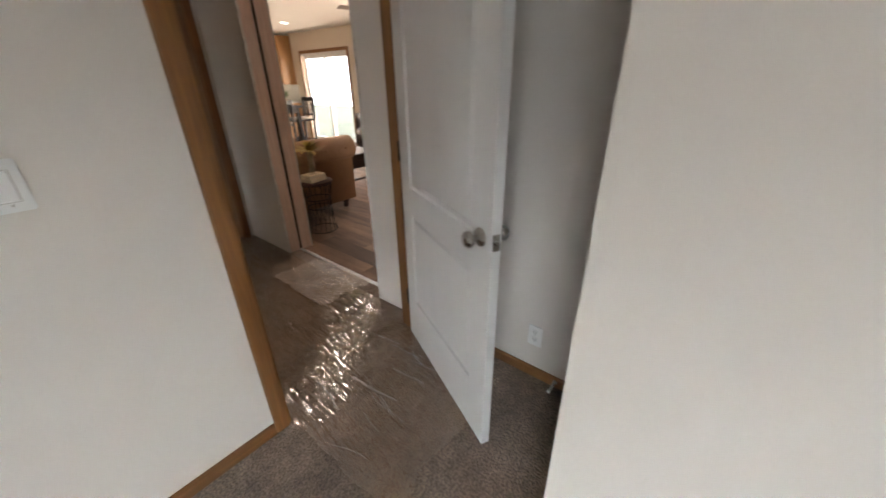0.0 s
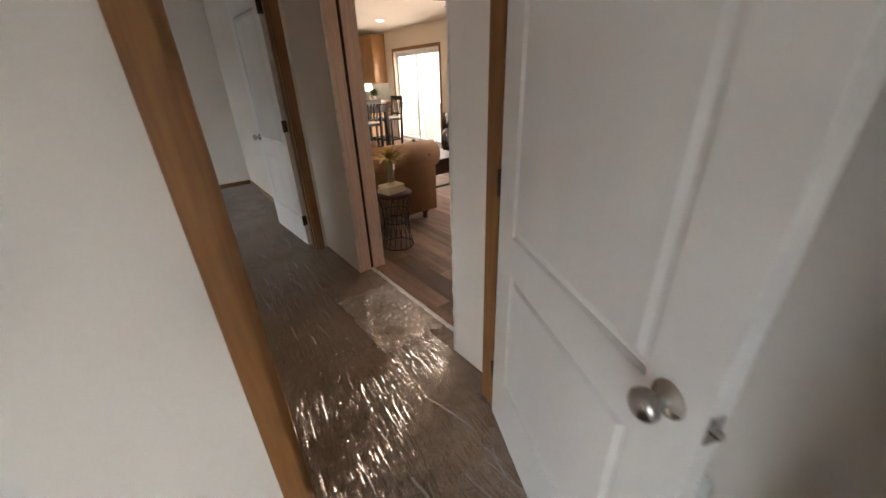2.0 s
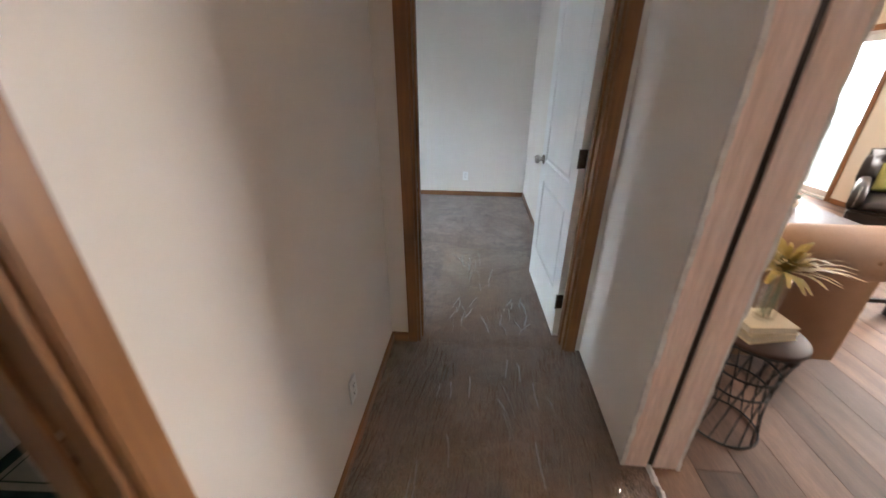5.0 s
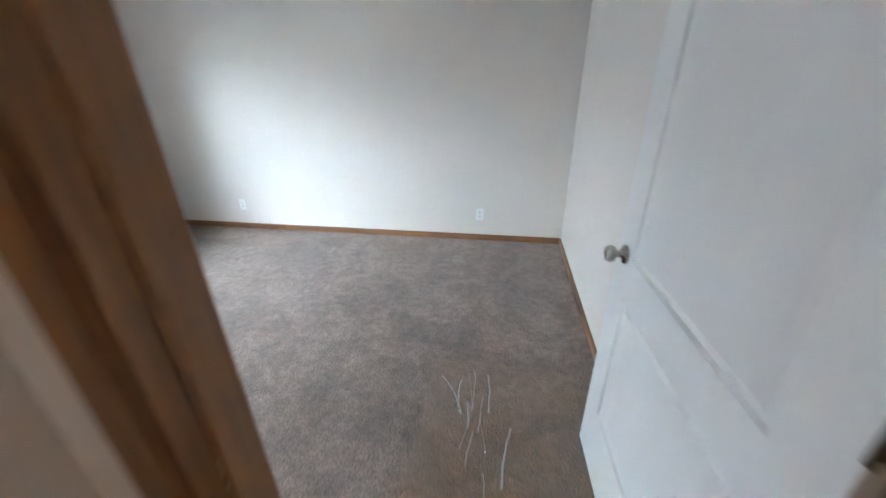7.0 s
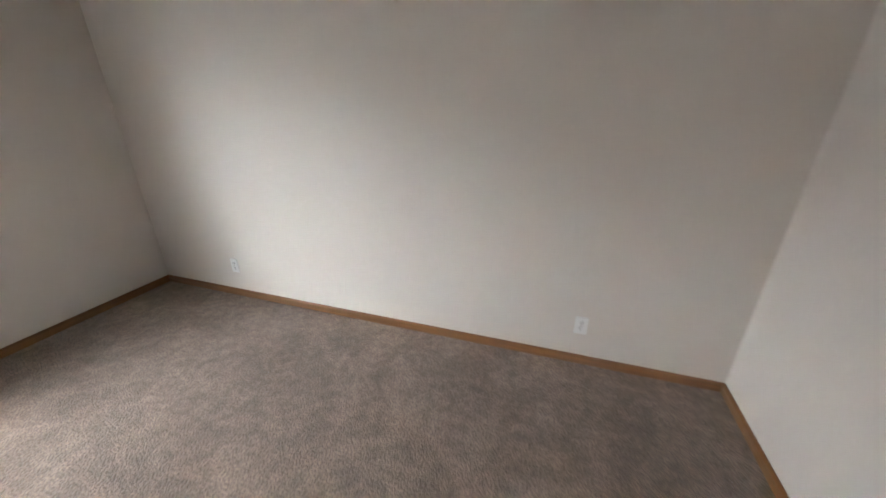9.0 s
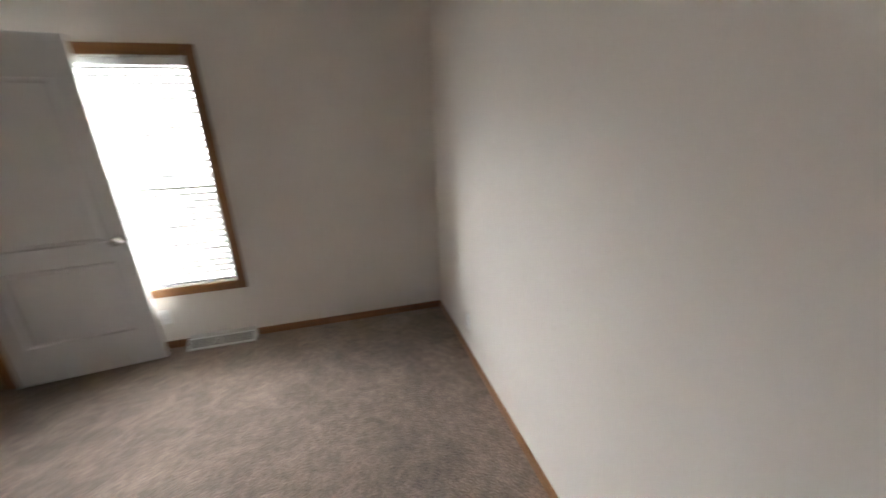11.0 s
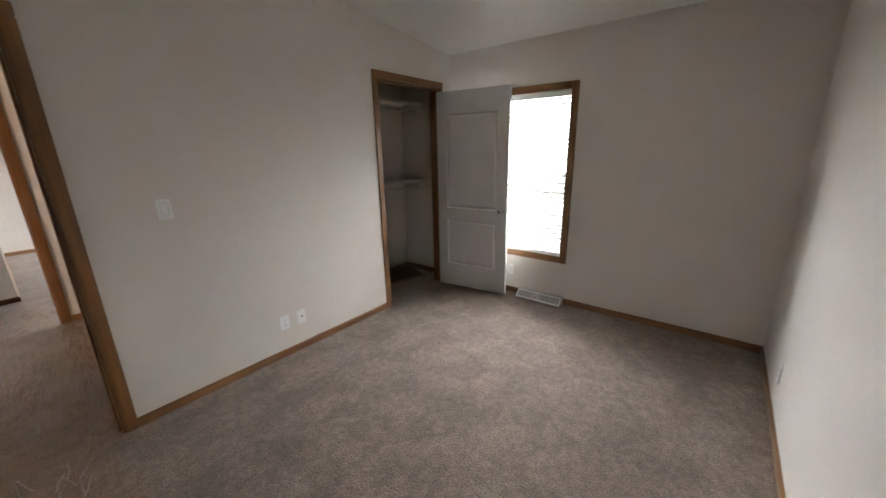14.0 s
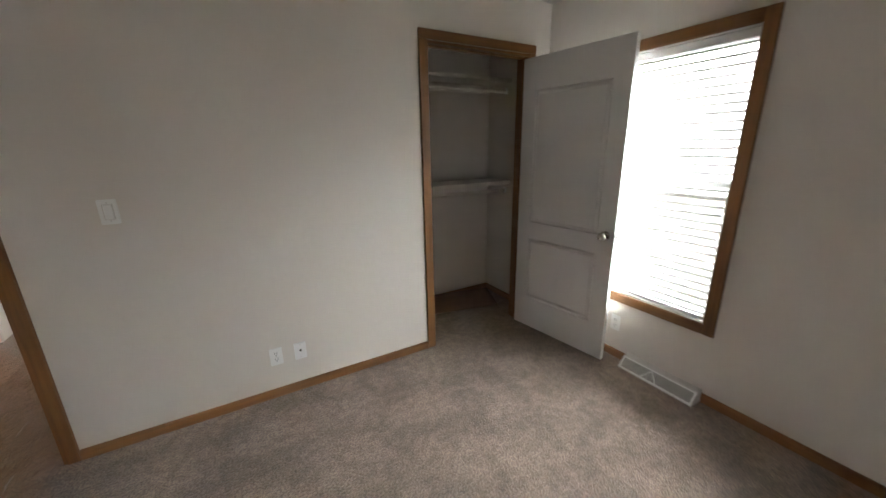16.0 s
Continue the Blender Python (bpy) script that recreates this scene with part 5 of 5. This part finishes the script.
kp = thing("kitchen_plant", "leafy green plant in a vase on the kitchen counter", "plant", pose(XW - 0.35, 5.32, 0.9205))
part("pot", lathe([(0.04, 0), (0.05, 0.05), (0.045, 0.11), (0.04, 0.11), (0.03, 0.09)], 18), CERAMIC, kp)
part("leaves", leaf_bunch(110, 1.2, 0.28, 0.03, 17), GREENLEAF, kp, m=pose(0, 0, 0.08))

# ---- ceiling fittings in the living room ----
def downlight(x, y):
    z = CL + (XW - x) * SLOPE
    d = thing("recessed_downlight", "round white recessed ceiling downlight, lit", "downlight", pose(x, y, z - 0.001, 0, math.degrees(math.atan(SLOPE)), 0), group="living room downlights")
    part("trim_ring", lathe([(0.095, 0.0), (0.092, -0.006), (0.072, -0.008), (0.070, 0.0)], 32), PLATE, d)
    part("lens", lathe([(0.069, -0.002), (0.069, -0.004), (0.01, -0.0045)], 28), DOWNGLOW, d, "glowing white lens")
    data = bpy.data.lights.new("downlight_beam", "SPOT")
    data.energy, data.color, data.spot_size, data.shadow_soft_size = 8, (1.0, 0.87, 0.70), radians(120), 0.06
    lampo = new("downlight_beam", data)
    lampo.matrix_world = look((x, y, z - 0.02), (x, y, 0))
    return d


downlight(7.30, 4.11)
downlight(5.9, 4.11)
fan = thing("ceiling_fan", "ceiling fan with dark blades and frosted light shades", "ceiling fan", pose(6.9, 0.85, 0))
fz = CL + (XW - 6.9) * SLOPE
part("canopy", lathe([(0.065, fz - 0.005), (0.06, fz - 0.05), (0.02, fz - 0.06)], 24), BRONZE, fan)
part("downrod", lathe([(0.012, fz - 0.06), (0.012, fz - 0.16)], 12), BRONZE, fan)
part("motor", lathe([(0.05, fz - 0.15), (0.10, fz - 0.17), (0.105, fz - 0.24), (0.06, fz - 0.27), (0.05, fz - 0.30)], 28), BRONZE, fan)
for k in range(5):
    a = 72 * k + 20
    blade = part("blade", boxes((0.16, 0.62, -0.06, 0.06, -0.004, 0.004), bevel=0.003), FANBLADE, fan, m=pose(0, 0, fz - 0.215, 0, 0, a) @ pose(0, 0, 0, 11))
    part("blade_arm", boxes((0.09, 0.19, -0.014, 0.014, -0.009, -0.0045)), BRONZE, blade)
for k in range(3):
    a = 2 * math.pi * k / 3 + 0.4
    part("light_shade", lathe([(0.02, 0.05), (0.045, 0.03), (0.06, -0.02), (0.066, -0.05), (0.062, -0.05), (0.055, -0.02), (0.02, 0.03)], 20, None, pose(0.09 * math.cos(a), 0.09 * math.sin(a), fz - 0.33)), FROST, fan, "frosted amber glass shade")
for s in (-1, 1):
    bm = bmesh.new()
    rod(bm, (0.03 * s, 0.02, fz - 0.30), (0.03 * s, 0.02, fz - 0.48), 0.0012, 5)
    part("pull_chain", bm, BRONZE, fan)

# ---- outside ----
tagged(obj("ground", boxes((-60, 70, -60, 60, -0.9, -0.7)), GRASS), "dull winter grass around the house", "ground", kind="structure")
for x, w, h, nm, glowing in ((-14.0, 48, 24, "west", SKYGLOW), (24.0, 40, 22, "east", SKYGLOW_EAST)):
    tagged(obj(f"backdrop_{nm}", boxes((x, x + 0.1, -w, w, -0.7, h)), glowing), "bright overcast sky", "sky", kind="structure")
# made-up band: cuts low sky light so the upper bedroom walls stay darker
tagged(obj("backdrop_dim_band", boxes((-13.9, -13.8, -48, 48, -0.7, 4.4)), DIM_BAND), "added dimmer glowing band that weakens the low sky light", "distance", kind="structure")
house = thing("neighbour_house", "white sided neighbouring house with windows and porch", "house", pose(15.0, 4.2, -0.7))
part("wall", boxes((0, 6, -9, 6, 0, 3.6)), SIDING, house)
for k in range(22):
    part("siding_board", boxes((-0.02, -0.001, -9, 6, k * 0.16, k * 0.16 + 0.15)), SIDING, house)
bm = bmesh.new()
v = add_box(bm, -0.5, 6.5, -9.4, 6.4, 3.61, 3.75)
for i in (4, 5, 6, 7):
    v[i].co.x = 3 + (v[i].co.x - 3) * 0.05
    v[i].co.z = 5.6
part("roof", bm, GRILLE, house)
for y, z, w, h in ((-7.0, 1.4, 1.0, 1.5), (-4.2, 1.4, 1.0, 1.5), (-1.0, 1.4, 1.0, 1.5), (2.6, 1.4, 1.0, 1.5), (4.6, 1.4, 0.9, 1.5)):
    w_ = part("window", boxes((-0.05, -0.021, y, y + w, z, z + h)), VINYL, house)
    part("pane", boxes((-0.056, -0.051, y + 0.06, y + w - 0.06, z + 0.06, z + h / 2 - 0.03)), DARKGLASS, w_)
    part("pane", boxes((-0.056, -0.051, y + 0.06, y + w - 0.06, z + h / 2 + 0.03, z + h - 0.06)), DARKGLASS, w_)

# ---- plank floor, board by board ----
plank_group = bpy.data.objects["floor_living"]
PW, PL = 0.178, 1.22
full = {}
row = 0
x = XS + 0.001
while x < XW - 0.01:
    w = min(PW, XW - 0.001 - x)
    y = -4.0 - (row * 0.437) % PL
    while y < 7.39:
        a, b = max(y, -3.999), min(y + PL, 7.399)
        if b - a > 0.03:
            key = (round(w, 3), round(b - a, 3))
            if key not in full:
                bm = boxes((0.0004, w - 0.0004, 0.0004, b - a - 0.0004, 0.0, 0.0085), bevel=0.0008)
                me = bpy.data.meshes.new("plank")
                bm.to_mesh(me)
                bm.free()
                me.materials.append(PLANK)
                full[key] = me
            p = new("plank", full[key])
            p.parent = plank_group
            p.location = (x, a, -0.0088)
        y += PL
    x += PW
    row += 1
